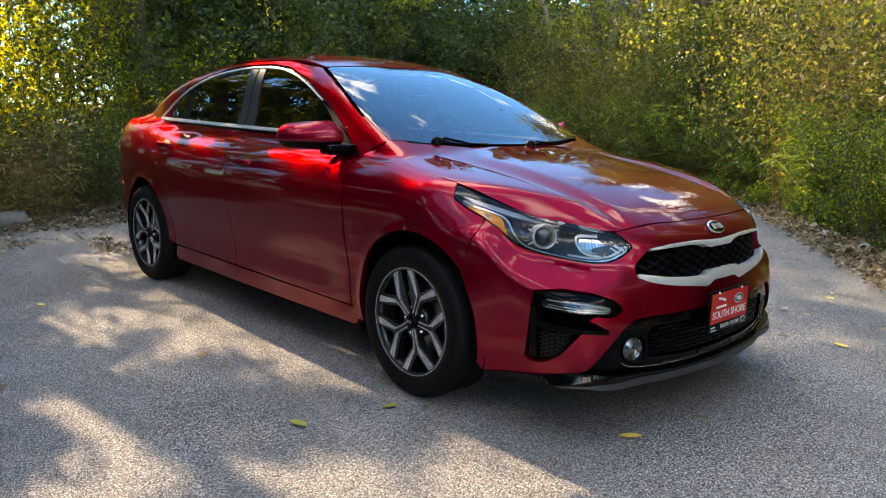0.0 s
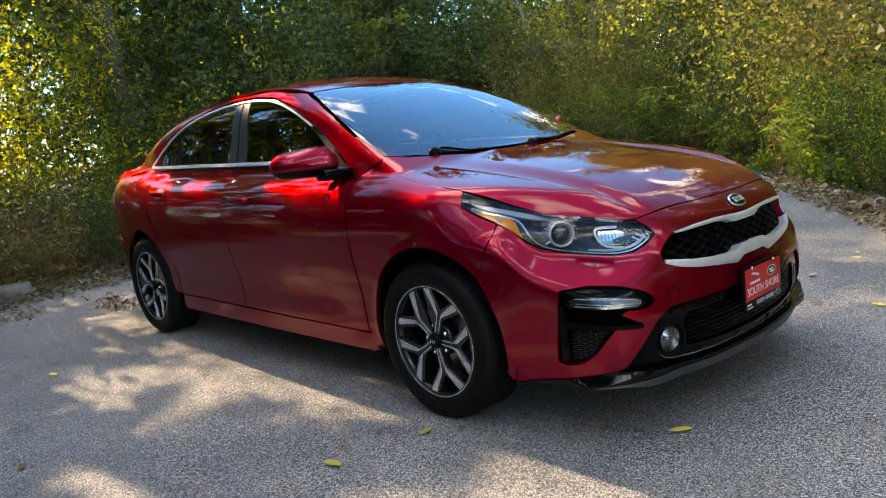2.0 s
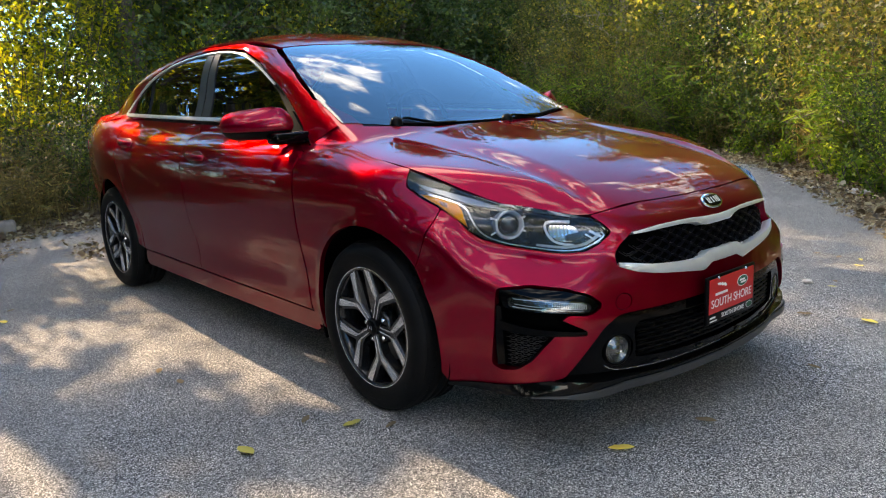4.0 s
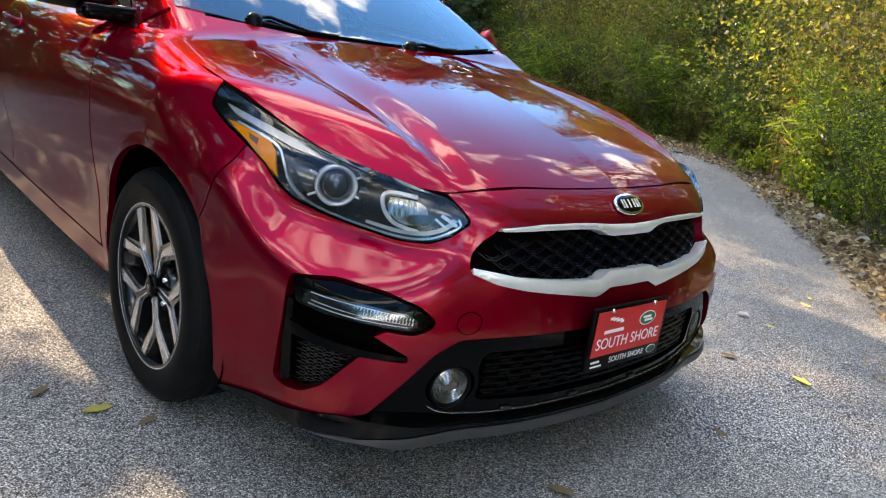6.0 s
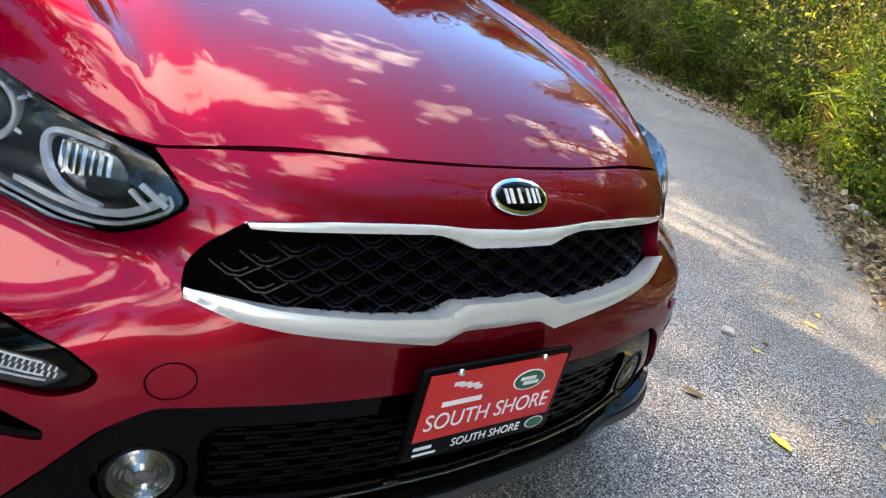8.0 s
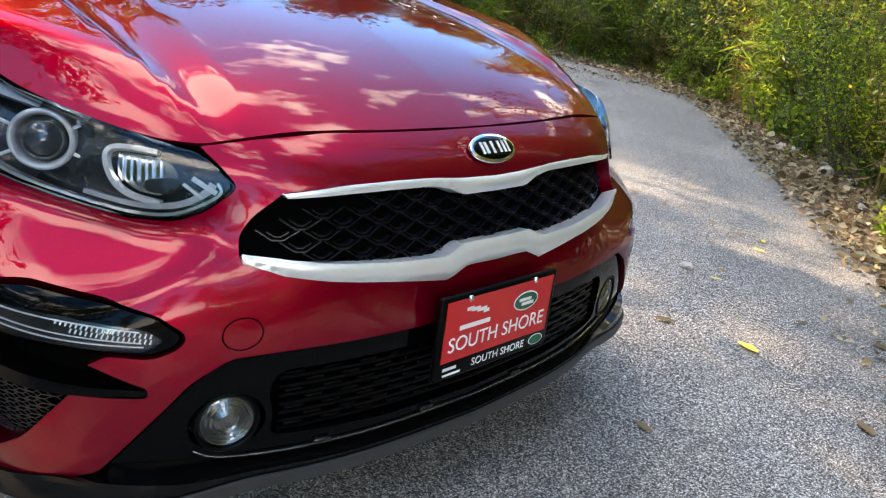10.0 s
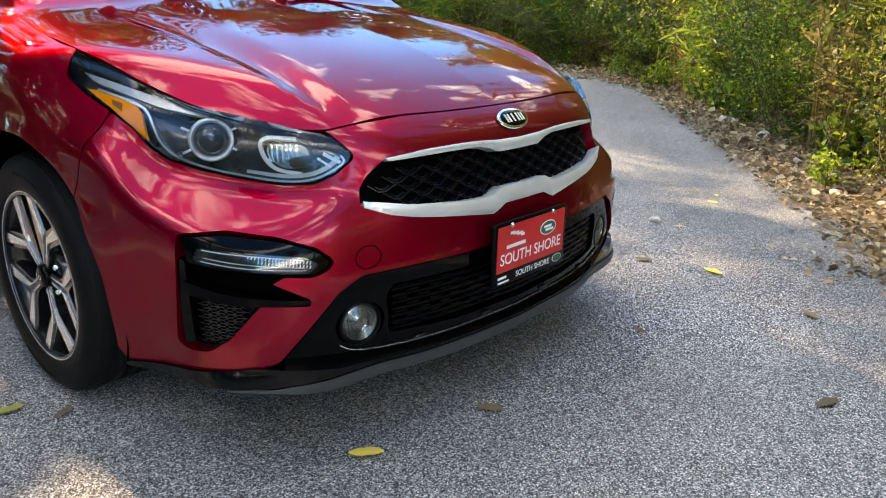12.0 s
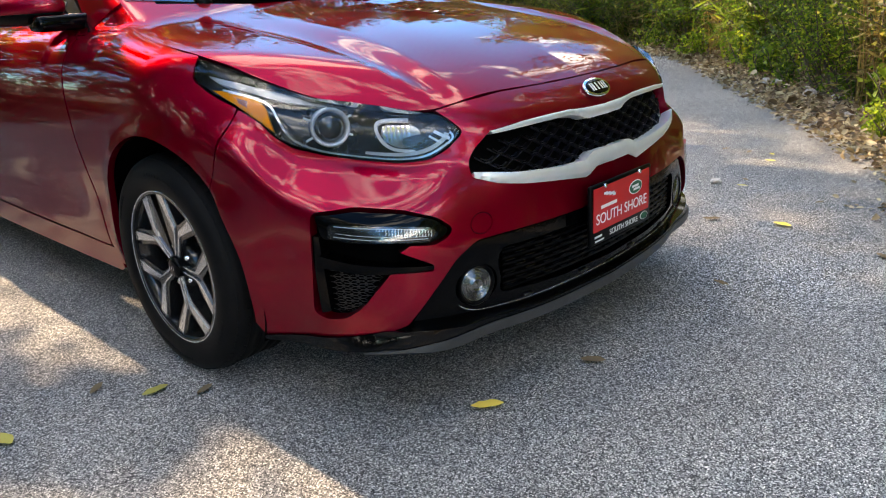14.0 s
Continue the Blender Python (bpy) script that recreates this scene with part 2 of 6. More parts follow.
# ---- the car's skin, as one solid ----
def table(pairs, sigma=0.03):
    """A smooth curve through a short table of stations."""
    xs = np.array([p[0] for p in pairs], float)
    ys = np.array([p[1] for p in pairs], float)
    n = 1200
    pad = 4 * sigma
    gx = np.linspace(xs[0] - pad, xs[-1] + pad, n)
    h, d = np.diff(xs), np.diff(ys) / np.diff(xs)
    m = np.zeros(len(xs))
    m[0], m[-1] = d[0], d[-1]
    for i in range(1, len(xs) - 1):
        if d[i - 1] * d[i] > 0:
            w1, w2 = 2 * h[i] + h[i - 1], h[i] + 2 * h[i - 1]
            m[i] = (w1 + w2) / (w1 / d[i - 1] + w2 / d[i])
    k = np.clip(np.searchsorted(xs, gx) - 1, 0, len(xs) - 2)
    s = np.clip((gx - xs[k]) / h[k], 0, 1)
    v = (ys[k] * (1 + 2 * s) * (1 - s) ** 2 + h[k] * m[k] * s * (1 - s) ** 2
         + ys[k + 1] * s * s * (3 - 2 * s) + h[k] * m[k + 1] * s * s * (s - 1))
    v = np.where(gx < xs[0], ys[0] + m[0] * (gx - xs[0]), v)
    v = np.where(gx > xs[-1], ys[-1] + m[-1] * (gx - xs[-1]), v)
    step = gx[1] - gx[0]
    r = int(3 * sigma / step) + 1
    ker = np.exp(-0.5 * (np.arange(-r, r + 1) * step / sigma) ** 2)
    ker /= ker.sum()
    v = np.convolve(np.pad(v, r, mode="edge"), ker, mode="valid")
    lo, hi = gx[0], gx[-1]
    sl, sr = (v[1] - v[0]) / step, (v[-1] - v[-2]) / step

    def f(x):
        x = np.asarray(x, float)
        out = np.interp(x, gx, v)
        return np.where(x < lo, v[0] + sl * (x - lo), np.where(x > hi, v[-1] + sr * (x - hi), out))
    return f


def smin(a, b, k):
    h = np.maximum(k - np.abs(a - b), 0) / k
    return np.minimum(a, b) - h ** 3 * k / 6


def smax(a, b, k):
    return -smin(-a, -b, k)


def step01(a, b, x):
    s = np.clip((x - a) / (b - a), 0.0, 1.0)
    return s * s * s * (s * (6 * s - 15) + 10)


# half width along the car, and how it tucks in with height
wide = table([(-3.8, 0.66), (-3.6, 0.735), (-3.2, 0.822), (-2.7, 0.88), (-2.2, 0.896), (-1.3, 0.90), (-0.5, 0.893),
              (0.0, 0.882), (0.3, 0.868), (0.6, 0.84), (0.9, 0.79)], 0.08)
tuck = table([(0.12, -0.10), (0.18, -0.06), (0.25, -0.05), (0.33, -0.036), (0.45, -0.03), (0.55, -0.014), (0.66, -0.002), (0.76, 0.0),
              (0.83, -0.008), (0.88, -0.03), (0.93, -0.066), (1.0, -0.13), (1.1, -0.25)], 0.018)
hood_z = table([(-0.8, 0.99), (-0.5, 0.995), (-0.3, 1.0), (-0.1, 0.976), (0.2, 0.937), (0.5, 0.877), (0.68, 0.818), (0.78, 0.772),
                (0.9, 0.71)], 0.04)
hood_drop = table([(0.0, 0.0), (0.2, 0.004), (0.4, 0.018), (0.55, 0.03), (0.68, 0.04), (0.78, 0.055), (0.9, 0.11)], 0.05)
deck_z = table([(-3.9, 1.0), (-3.7, 1.065), (-3.5, 1.08), (-3.1, 1.075), (-2.0, 1.0), (-0.6, 1.0)], 0.04)
nose_x = table([(0.45, 0.87), (0.55, 0.872), (0.62, 0.866), (0.68, 0.855), (0.72, 0.838), (0.75, 0.812), (0.78, 0.775), (0.82, 0.715),
                (0.86, 0.66), (0.92, 0.56)], 0.014)
nose_back = table([(0.0, 0.0), (0.2, 0.008), (0.35, 0.028), (0.46, 0.072), (0.535, 0.135), (0.65, 0.27), (0.763, 0.42), (0.85, 0.60),
                   (0.95, 0.9)], 0.03)
bump_x = table([(0.12, 0.80), (0.18, 0.85), (0.24, 0.878), (0.32, 0.892), (0.42, 0.892), (0.5, 0.884), (0.58, 0.868), (0.66, 0.855),
                (0.75, 0.82)], 0.02)
bump_back = table([(0.0, 0.0), (0.2, 0.008), (0.35, 0.026), (0.5, 0.06), (0.6, 0.09), (0.68, 0.128), (0.75, 0.185), (0.80, 0.26),
                   (0.85, 0.39), (0.9, 0.60)], 0.03)
shelf_z = table([(0, 0.60), (30, 0.60), (38, 0.632), (45, 0.623), (52, 0.632), (58, 0.647), (63, 0.664), (66, 0.688), (69, 0.718), (73, 0.748), (85, 0.76)], 1.2)
rear_x = table([(0.15, -3.66), (0.3, -3.73), (0.5, -3.76), (0.7, -3.75), (0.9, -3.72), (1.0, -3.70), (1.06, -3.66)], 0.03)
# the cabin
screen_x = table([(0.9, -0.02), (1.0, -0.24), (1.1, -0.455), (1.2, -0.68), (1.3, -0.92), (1.36, -1.08), (1.41, -1.24), (1.45, -1.42)], 0.03)
roof_z = table([(-3.6, 1.00), (-3.4, 1.11), (-3.15, 1.21), (-2.9, 1.30), (-2.65, 1.372), (-2.4, 1.418), (-2.1, 1.455), (-1.8, 1.47), (-1.5, 1.463),
                (-1.2, 1.43), (-1.0, 1.38)], 0.07)
cabin_w = table([(0.8, 0.80), (0.95, 0.755), (1.05, 0.712), (1.15, 0.665), (1.25, 0.632), (1.35, 0.58), (1.45, 0.50)], 0.03)
cabin_plan = table([(-3.5, -0.17), (-3.1, -0.08), (-2.7, -0.025), (-2.2, -0.006), (-1.6, 0.0), (-1.0, -0.002), (-0.6, -0.008), (-0.2, -0.03)], 0.08)


ridge_y = table([(-0.4, 0.575), (0.0, 0.56), (0.3, 0.545), (0.55, 0.52), (0.72, 0.475)], 0.05)
bulge_y = table([(-0.4, 0.34), (0.15, 0.365), (0.45, 0.385), (0.74, 0.425)], 0.05)


def bonnet_relief(x, ay):
    """A hollow runs down the bonnet between its raised middle and a sharp ridge."""
    t = np.clip((ay - bulge_y(x)) / (ridge_y(x) - bulge_y(x)), 0.0, 1.0)
    return -0.013 * 6.75 * t * t * (1 - t) * step01(-0.32, 0.15, x) * step01(0.80, 0.62, x)


def wheel_ring(x, z):
    r1 = np.hypot(x - 0.02, z - 0.325)
    r2 = np.hypot(x + 2.7, z - 0.325)
    front = 0.041 * np.exp(-((x - 0.34) / 0.12) ** 2) * step01(0.66, 0.45, z)
    keep = 1 - step01(0.15, 0.30, x) * step01(0.64, 0.54, z)
    return front + 0.007 * keep * np.exp(-((r1 - 0.366) / 0.022) ** 2) + 0.007 * np.exp(-((r2 - 0.356) / 0.022) ** 2)


def side_y(x, z):
    y = wide(x) + tuck(z - 0.055 * step01(-2.2, -3.3, x)) + wheel_ring(x, z)
    door = step01(-2.35, -1.9, x) * (1 - step01(-0.7, -0.42, x))
    y = y - 0.012 * door * np.exp(-((z - 0.40 - 0.05 * (x + 1.2)) / 0.10) ** 2)
    return y


def body(x, y, z):
    """Positive inside the car's skin."""
    ay = np.abs(y)
    side = side_y(x, z) - ay
    top = hood_z(x) - hood_drop(ay) + 0.006 + bonnet_relief(x, ay)
    deck = deck_z(x) - 0.03 * (ay / 0.7) ** 2
    top = np.where(x > -0.6, top, deck)
    up = smin(top - z, side, 0.07)
    up = smin(up, (nose_x(z) - nose_back(ay) - x) * 0.8, 0.05)
    up = smin(up, (x - rear_x(z) - 0.30 * (ay / 0.75) ** 4), 0.12)
    ahead = np.maximum(x - 0.10, 0.001)
    bz = (shelf_z(np.degrees(np.arctan2(ay, ahead))) - z + 0.75 * np.minimum(0.822 - np.hypot(ahead, ay), 0.012)) * 0.8
    bump = smin((bump_x(z) - bump_back(ay) - x) * 0.85, side, 0.08)
    bump = smin(bump, bz, 0.055)
    bump = np.minimum(bump, x + 0.0)
    low = smax(up, bump, 0.042)
    low = smin(low, z - 0.12, 0.03)
    scr = (screen_x(z) - 0.055 * (ay / 0.6) ** 2.5 - x) * 0.42
    roof = (roof_z(x) - 0.055 * (ay / 0.55) ** 2.5 - z) * 0.93
    cab = smin(scr, roof, 0.05)
    cab = smin(cab, (cabin_w(z) + cabin_plan(x) - ay) * 0.92, 0.055)
    cab = smin(cab, z - 0.86, 0.02)
    return smax(low, cab, 0.02)


def normal_at(x, y, z, e=0.002):
    g = np.stack([body(x + e, y, z) - body(x - e, y, z), body(x, y + e, z) - body(x, y - e, z), body(x, y, z + e) - body(x, y, z - e)], -1)
    return -g / np.maximum(np.linalg.norm(g, axis=-1, keepdims=True), 1e-9)


def cast(o, d, far, n=90):
    """First meeting of the rays o + s d with the skin, s from 0 to far."""
    o, d = np.asarray(o, float), np.asarray(d, float)
    lo = np.zeros(len(o))
    hi = np.full(len(o), far, float)
    found = np.zeros(len(o), bool)
    prev = np.zeros(len(o))
    for s in np.linspace(0, far, n)[1:]:
        p = o + d * s
        ins = (body(p[:, 0], p[:, 1], p[:, 2]) > 0) & ~found
        lo[ins], hi[ins] = prev[ins], s
        found |= ins
        prev[:] = s
    for _ in range(26):
        mid = (lo + hi) / 2
        p = o + d * mid[:, None]
        ins = body(p[:, 0], p[:, 1], p[:, 2]) > 0
        hi = np.where(ins, mid, hi)
        lo = np.where(ins, lo, mid)
    return o + d * hi[:, None], found

# ---- builders ----
from mathutils.geometry import delaunay_2d_cdt


def part(name, bm, material, parent=None, label="", smooth=True):
    me = bpy.data.meshes.new(name)
    bm.to_mesh(me)
    bm.free()
    me.materials.append(material)
    if smooth:
        me.shade_smooth()
    ob = new(name, me)
    if parent:
        ob.parent = parent
    return tagged(ob, label)


def from_arrays(name, verts, faces, material, parent=None, label="", normals=None, smooth=True):
    me = bpy.data.meshes.new(name)
    me.from_pydata([tuple(v) for v in verts], [], [tuple(f) for f in faces])
    me.materials.append(material)
    if smooth:
        me.shade_smooth()
    if normals is not None:
        me.normals_split_custom_set_from_vertices([tuple(v) for v in normals])
    ob = new(name, me)
    if parent:
        ob.parent = parent
    return tagged(ob, label)


def rounded(pts, r=0.02, n=5):
    """A closed outline with its corners rounded."""
    out = []
    k = len(pts)
    for i in range(k):
        a, b, c = (np.array(pts[j % k][:2], float) for j in (i - 1, i, i + 1))
        rr = pts[i][2] if len(pts[i]) > 2 else r
        la, lc = np.linalg.norm(a - b), np.linalg.norm(c - b)
        ra, rc = min(rr, la * 0.48), min(rr, lc * 0.48)
        p, q = b + (a - b) / la * ra, b + (c - b) / lc * rc
        for s in np.linspace(0, 1, n):
            out.append(p * (1 - s) ** 2 + 2 * b * s * (1 - s) + q * s * s)
    return np.array(out)


def dense(pts, d):
    out = []
    k = len(pts)
    for i in range(k):
        a, b = pts[i], pts[(i + 1) % k]
        m = max(1, int(np.linalg.norm(b - a) / d))
        for s in range(m):
            out.append(a + (b - a) * s / m)
    return np.array(out)


def area2(p):
    x, y = p[:, 0], p[:, 1]
    return np.sum(x * np.roll(y, -1) - np.roll(x, -1) * y)


def inset(p, d):
    """Moves a closed outline inwards by d (outwards if negative)."""
    t = np.roll(p, -1, 0) - np.roll(p, 1, 0)
    t /= np.maximum(np.linalg.norm(t, axis=1, keepdims=True), 1e-9)
    nrm = np.stack([-t[:, 1], t[:, 0]], 1) * (1 if area2(p) > 0 else -1)
    return p + nrm * d


def inside(poly, q):
    x, y = q[:, 0], q[:, 1]
    a, b = poly, np.roll(poly, -1, 0)
    c = np.zeros(len(q), bool)
    for (x0, y0), (x1, y1) in zip(a, b):
        if y0 == y1:
            continue
        hit = ((y0 > y) != (y1 > y)) & (x < (x1 - x0) * (y - y0) / (y1 - y0) + x0)
        c ^= hit
    return c


AXIS = 0.10          # the upright axis round which the front end is laid out
ARC = 0.75           # metres of arc per radian there


def arc(pts):
    """Front outlines are written in degrees round the axis and metres of height, and spread a little towards the corners."""
    out = []
    for p in pts:
        more = 0.95 * math.cos(radians(p[0])) * max(-1.0, min(1.0, p[0] / 4.0))
        out.append((radians(p[0] + more) * ARC, *p[1:]))
    return out


def to_skin(uv, view):
    uv = np.asarray(uv, float)
    u, v = uv[:, 0], uv[:, 1]
    one = np.ones(len(u))
    if view == "side":
        o, d, far = np.stack([u, -1.15 * one, v], 1), np.stack([0 * one, one, 0 * one], 1), 1.15
    elif view == "top":
        o, d, far = np.stack([u, v, 1.7 * one], 1), np.stack([0 * one, 0 * one, -one], 1), 1.5
    elif view == "back":
        o, d, far = np.stack([-4.3 * one, u, v], 1), np.stack([one, 0 * one, 0 * one], 1), 1.6
    else:
        a = u / ARC
        c, s = np.cos(a), -np.sin(a)
        o, d, far = np.stack([AXIS + 1.3 * c, 1.3 * s, v], 1), np.stack([-c, -s, 0 * one], 1), 1.3
    p, ok = cast(o, d, far)
    return p, normal_at(p[:, 0], p[:, 1], p[:, 2])


def skin(name, outline, view, material, parent, label="", off=0.0, holes=(), gap=0.002, flange=0.012, hole_flange=0.012, grid=0.03, mirror=False,
         r=0.02, bump=None, edge=0.012):
    """A panel of the car's skin, cut to an outline laid out in one view. mirror: also its twin on the other side."""
    def loop(pts, rr):
        pts = arc(pts) if view == "front" and not isinstance(pts, np.ndarray) else pts
        return dense(rounded(pts, rr) if not isinstance(pts, np.ndarray) else pts, edge)
    outer = inset(loop(outline, r), gap)
    inner = [inset(loop(h, r), -gap) for h in holes]
    lo, hi = outer.min(0), outer.max(0)
    gx, gy = np.meshgrid(np.arange(lo[0], hi[0], grid), np.arange(lo[1], hi[1], grid * 0.87))
    gx = gx + (np.arange(gx.shape[0]) % 2)[:, None] * grid / 2
    pts = np.stack([gx.ravel(), gy.ravel()], 1)
    keep = inside(inset(outer, grid * 0.35), pts)
    for h in inner:
        keep &= ~inside(inset(h, -grid * 0.35), pts)
    pts = pts[keep]
    loops, edges, allp = [], [], []
    for lp in [outer, *inner]:
        s = len(allp)
        allp.extend(lp.tolist())
        k = len(lp)
        loops.append((s, k))
        edges.extend((s + i, s + (i + 1) % k) for i in range(k))
    allp.extend(pts.tolist())
    v2, _, f2, _, _, _ = delaunay_2d_cdt([Vector(p) for p in allp], edges, [], 0, 1e-6)
    v2 = np.array([tuple(v) for v in v2])
    tri = np.array([list(f) for f in f2])
    cen = v2[tri].mean(1)
    ok = inside(outer, cen)
    for h in inner:
        ok &= ~inside(h, cen)
    tri = tri[ok]
    pos, nor = to_skin(v2, view)
    if bump is not None:
        e = 0.002
        h0 = bump(pos)
        g = np.stack([(bump(pos + e * np.eye(3)[i]) - bump(pos - e * np.eye(3)[i])) / (2 * e) for i in range(3)], 1)
        g -= nor * np.sum(g * nor, 1, keepdims=True)
        pos = pos + nor * h0[:, None]
        nor = nor - g
        nor /= np.linalg.norm(nor, axis=1, keepdims=True)
    pos = pos + nor * off
    a, b, c = pos[tri[:, 0]], pos[tri[:, 1]], pos[tri[:, 2]]
    fn = np.cross(b - a, c - a)
    flip = np.sum(fn * nor[tri[:, 0]], 1) < 0
    tri[flip] = tri[flip][:, ::-1]
    verts, norms, faces = [pos], [nor], [tuple(t) for t in tri]
    base = len(pos)
    for i, (lp, depth) in enumerate([(outer, flange)] + [(h, hole_flange) for h in inner]):
        if not depth:
            continue
        p, nn = to_skin(lp, view)
        if bump is not None:
            p = p + nn * bump(p)[:, None]
        p = p + nn * off
        tang = np.roll(p, -1, 0) - np.roll(p, 1, 0)
        out = np.cross(tang, nn)
        out /= np.maximum(np.linalg.norm(out, axis=1, keepdims=True), 1e-9)
        mid = p.mean(0)
        if (np.sum(out * (p - mid), 1).mean() < 0) != (i > 0):
            out = -out
        k = len(p)
        q = p - nn * depth
        verts += [p, q]
        norms += [out, out]
        for j in range(k):
            j2 = (j + 1) % k
            f = (base + j, base + j2, base + k + j2, base + k + j)
            fnn = np.cross(p[j2] - p[j], q[j] - p[j])
            faces.append(f if np.dot(fnn, out[j]) > 0 else f[::-1])
        base += 2 * k
    V, N = np.concatenate(verts), np.concatenate(norms)
    ob = from_arrays(name, V, faces, material, parent, label, N)
    if mirror:
        M = np.array([1, -1, 1])
        ob2 = from_arrays(name, V * M, [f[::-1] for f in faces], material, parent if mirror is True else mirror, label, N * M)
        return ob, ob2
    return ob


def ribbon(pts, width, n=8):
    """The outline of a band of a given width along an open line; width may be a pair, from one end to the other."""
    p = np.array([q[:2] for q in pts], float)
    for _ in range(3):
        q = [p[0]]
        for i in range(len(p) - 1):
            q += [p[i] * 0.75 + p[i + 1] * 0.25, p[i] * 0.25 + p[i + 1] * 0.75]
        q.append(p[-1])
        p = np.array(q)
    t = np.gradient(p, axis=0)
    t /= np.linalg.norm(t, axis=1, keepdims=True)
    nn = np.stack([-t[:, 1], t[:, 0]], 1)
    w = np.linspace(*width, len(p)) if isinstance(width, tuple) else np.full(len(p), width)
    return np.concatenate([p + nn * w[:, None] / 2, (p - nn * w[:, None] / 2)[::-1]])


def box_bm(sx, sy, sz, bevel=0.0, segs=2, at=(0, 0, 0), turn=None):
    bm = bmesh.new()
    bmesh.ops.create_cube(bm, size=1)
    bmesh.ops.scale(bm, vec=(sx, sy, sz), verts=bm.verts)
    if bevel:
        bmesh.ops.bevel(bm, geom=bm.edges[:], offset=bevel, segments=segs, profile=0.5, affect="EDGES")
    if turn is not None:
        bmesh.ops.transform(bm, matrix=turn, verts=bm.verts)
    bmesh.ops.translate(bm, vec=at, verts=bm.verts)
    return bm


def lathe(profile, n=64, axis="Y", close=False):
    """Turns a profile of (radius, along) about an axis."""
    bm = bmesh.new()
    rings = []
    for i in range(n):
        a = 2 * math.pi * i / n
        ring = []
        for r, h in profile:
            c, s = r * math.cos(a), r * math.sin(a)
            ring.append(bm.verts.new((c, h, s) if axis == "Y" else ((c, s, h) if axis == "Z" else (h, c, s))))
        rings.append(ring)
    k = len(profile)
    for i in range(n):
        a, b = rings[i], rings[(i + 1) % n]
        for j in range(k if close else k - 1):
            j2 = (j + 1) % k
            try:
                bm.faces.new((a[j], a[j2], b[j2], b[j]))
            except ValueError:
                pass
    bmesh.ops.remove_doubles(bm, verts=bm.verts, dist=1e-6)
    bmesh.ops.recalc_face_normals(bm, faces=bm.faces)
    return bm


def prism(poly, depth, bevel=0.0, plane="XZ"):
    """A flat outline given thickness: from 0 to -depth off its plane."""
    bm = bmesh.new()
    def put(u, v, w):
        return (u, w, v) if plane == "XZ" else ((u, v, w) if plane == "XY" else (w, u, v))
    top = [bm.verts.new(put(u, v, 0)) for u, v in poly]
    bot = [bm.verts.new(put(u, v, depth)) for u, v in poly]
    bm.faces.new(top)
    bm.faces.new(bot[::-1])
    k = len(poly)
    for i in range(k):
        bm.faces.new((top[i], bot[i], bot[(i + 1) % k], top[(i + 1) % k]))
    bmesh.ops.recalc_face_normals(bm, faces=bm.faces)
    if bevel:
        e = [ed for ed in bm.edges if abs(ed.verts[0].co[1 if plane == "XZ" else (2 if plane == "XY" else 0)]) < 1e-7 and abs(ed.verts[1].co[1 if plane == "XZ" else (2 if plane == "XY" else 0)]) < 1e-7]
        bmesh.ops.bevel(bm, geom=e, offset=bevel, segments=1, affect="EDGES")
    return bm


def words(text, size, depth=0.0004):
    cu = bpy.data.curves.new("lettering", "FONT")
    cu.body, cu.size, cu.extrude, cu.align_x, cu.align_y = text, size, depth, "CENTER", "CENTER"
    ob = new("lettering", cu)
    bpy.context.view_layer.update()
    me = bpy.data.meshes.new_from_object(ob.evaluated_get(bpy.context.evaluated_depsgraph_get()))
    bpy.data.objects.remove(ob)
    return me

# ---- ground and road ----
rng = np.random.default_rng(7)
ROAD_RIGHT = [(9.0, -8.0), (6.0, -4.0), (3.6, -0.6), (2.3, 0.9), (1.65, 1.65), (1.25, 2.22), (0.84, 2.8), (0.28, 3.5), (-0.35, 4.35), (-1.56, 6.0), (-2.3, 6.75), (-3.3, 7.45), (-4.4, 7.85), (-5.7, 8.1), (-7.5, 8.7), (-10.0, 10.2), (-14.0, 13.0)]
ROAD_BACK = [(-16.0, 9.5), (-10.0, 7.6), (-7.2, 5.2), (-6.0, 2.6), (-5.45, 0.2), (-5.35, -1.2), (-5.2, -3.0), (-5.0, -4.3), (-3.6, -5.0), (0.0, -5.3), (4.0, -5.8), (8.0, -7.4)]


def wavy(line, amp, seed):
    out = []
    for (x0, y0), (x1, y1) in zip(line, line[1:]):
        d = math.hypot(x1 - x0, y1 - y0)
        m = max(2, int(d / 0.12))
        for i in range(m):
            t = i / m
            x, y = x0 + (x1 - x0) * t, y0 + (y1 - y0) * t
            w = amp * noise.noise(Vector((x * 1.7, y * 1.7, seed))) + amp * 0.5 * noise.noise(Vector((x * 6, y * 6, seed + 3)))
            nx, ny = -(y1 - y0) / d, (x1 - x0) / d
            out.append((x + nx * w, y + ny * w))
    return out


bm = bmesh.new()
n_ring = [0.0, 3, 6, 9, 14, 25, 60, 180]
rings = []
for r in n_ring[1:]:
    rings.append([bm.verts.new((r * math.cos(a) - 1, r * math.sin(a) + 1, -0.014)) for a in np.linspace(0, 2 * math.pi, 72, endpoint=False)])
bm.faces.new(rings[0])
for a, b in zip(rings, rings[1:]):
    for i in range(72):
        bm.faces.new((a[i], b[i], b[(i + 1) % 72], a[(i + 1) % 72]))
ground = part("ground", bm, LITTER, None, "brown earth covered with dead leaves")
tagged(ground, "", "ground", "", "structure")
outline = wavy(ROAD_RIGHT, 0.10, 1) + wavy(ROAD_BACK + [ROAD_RIGHT[0]], 0.12, 5)
bm = bmesh.new()
top = [bm.verts.new((x, y, 0.0)) for x, y in outline]
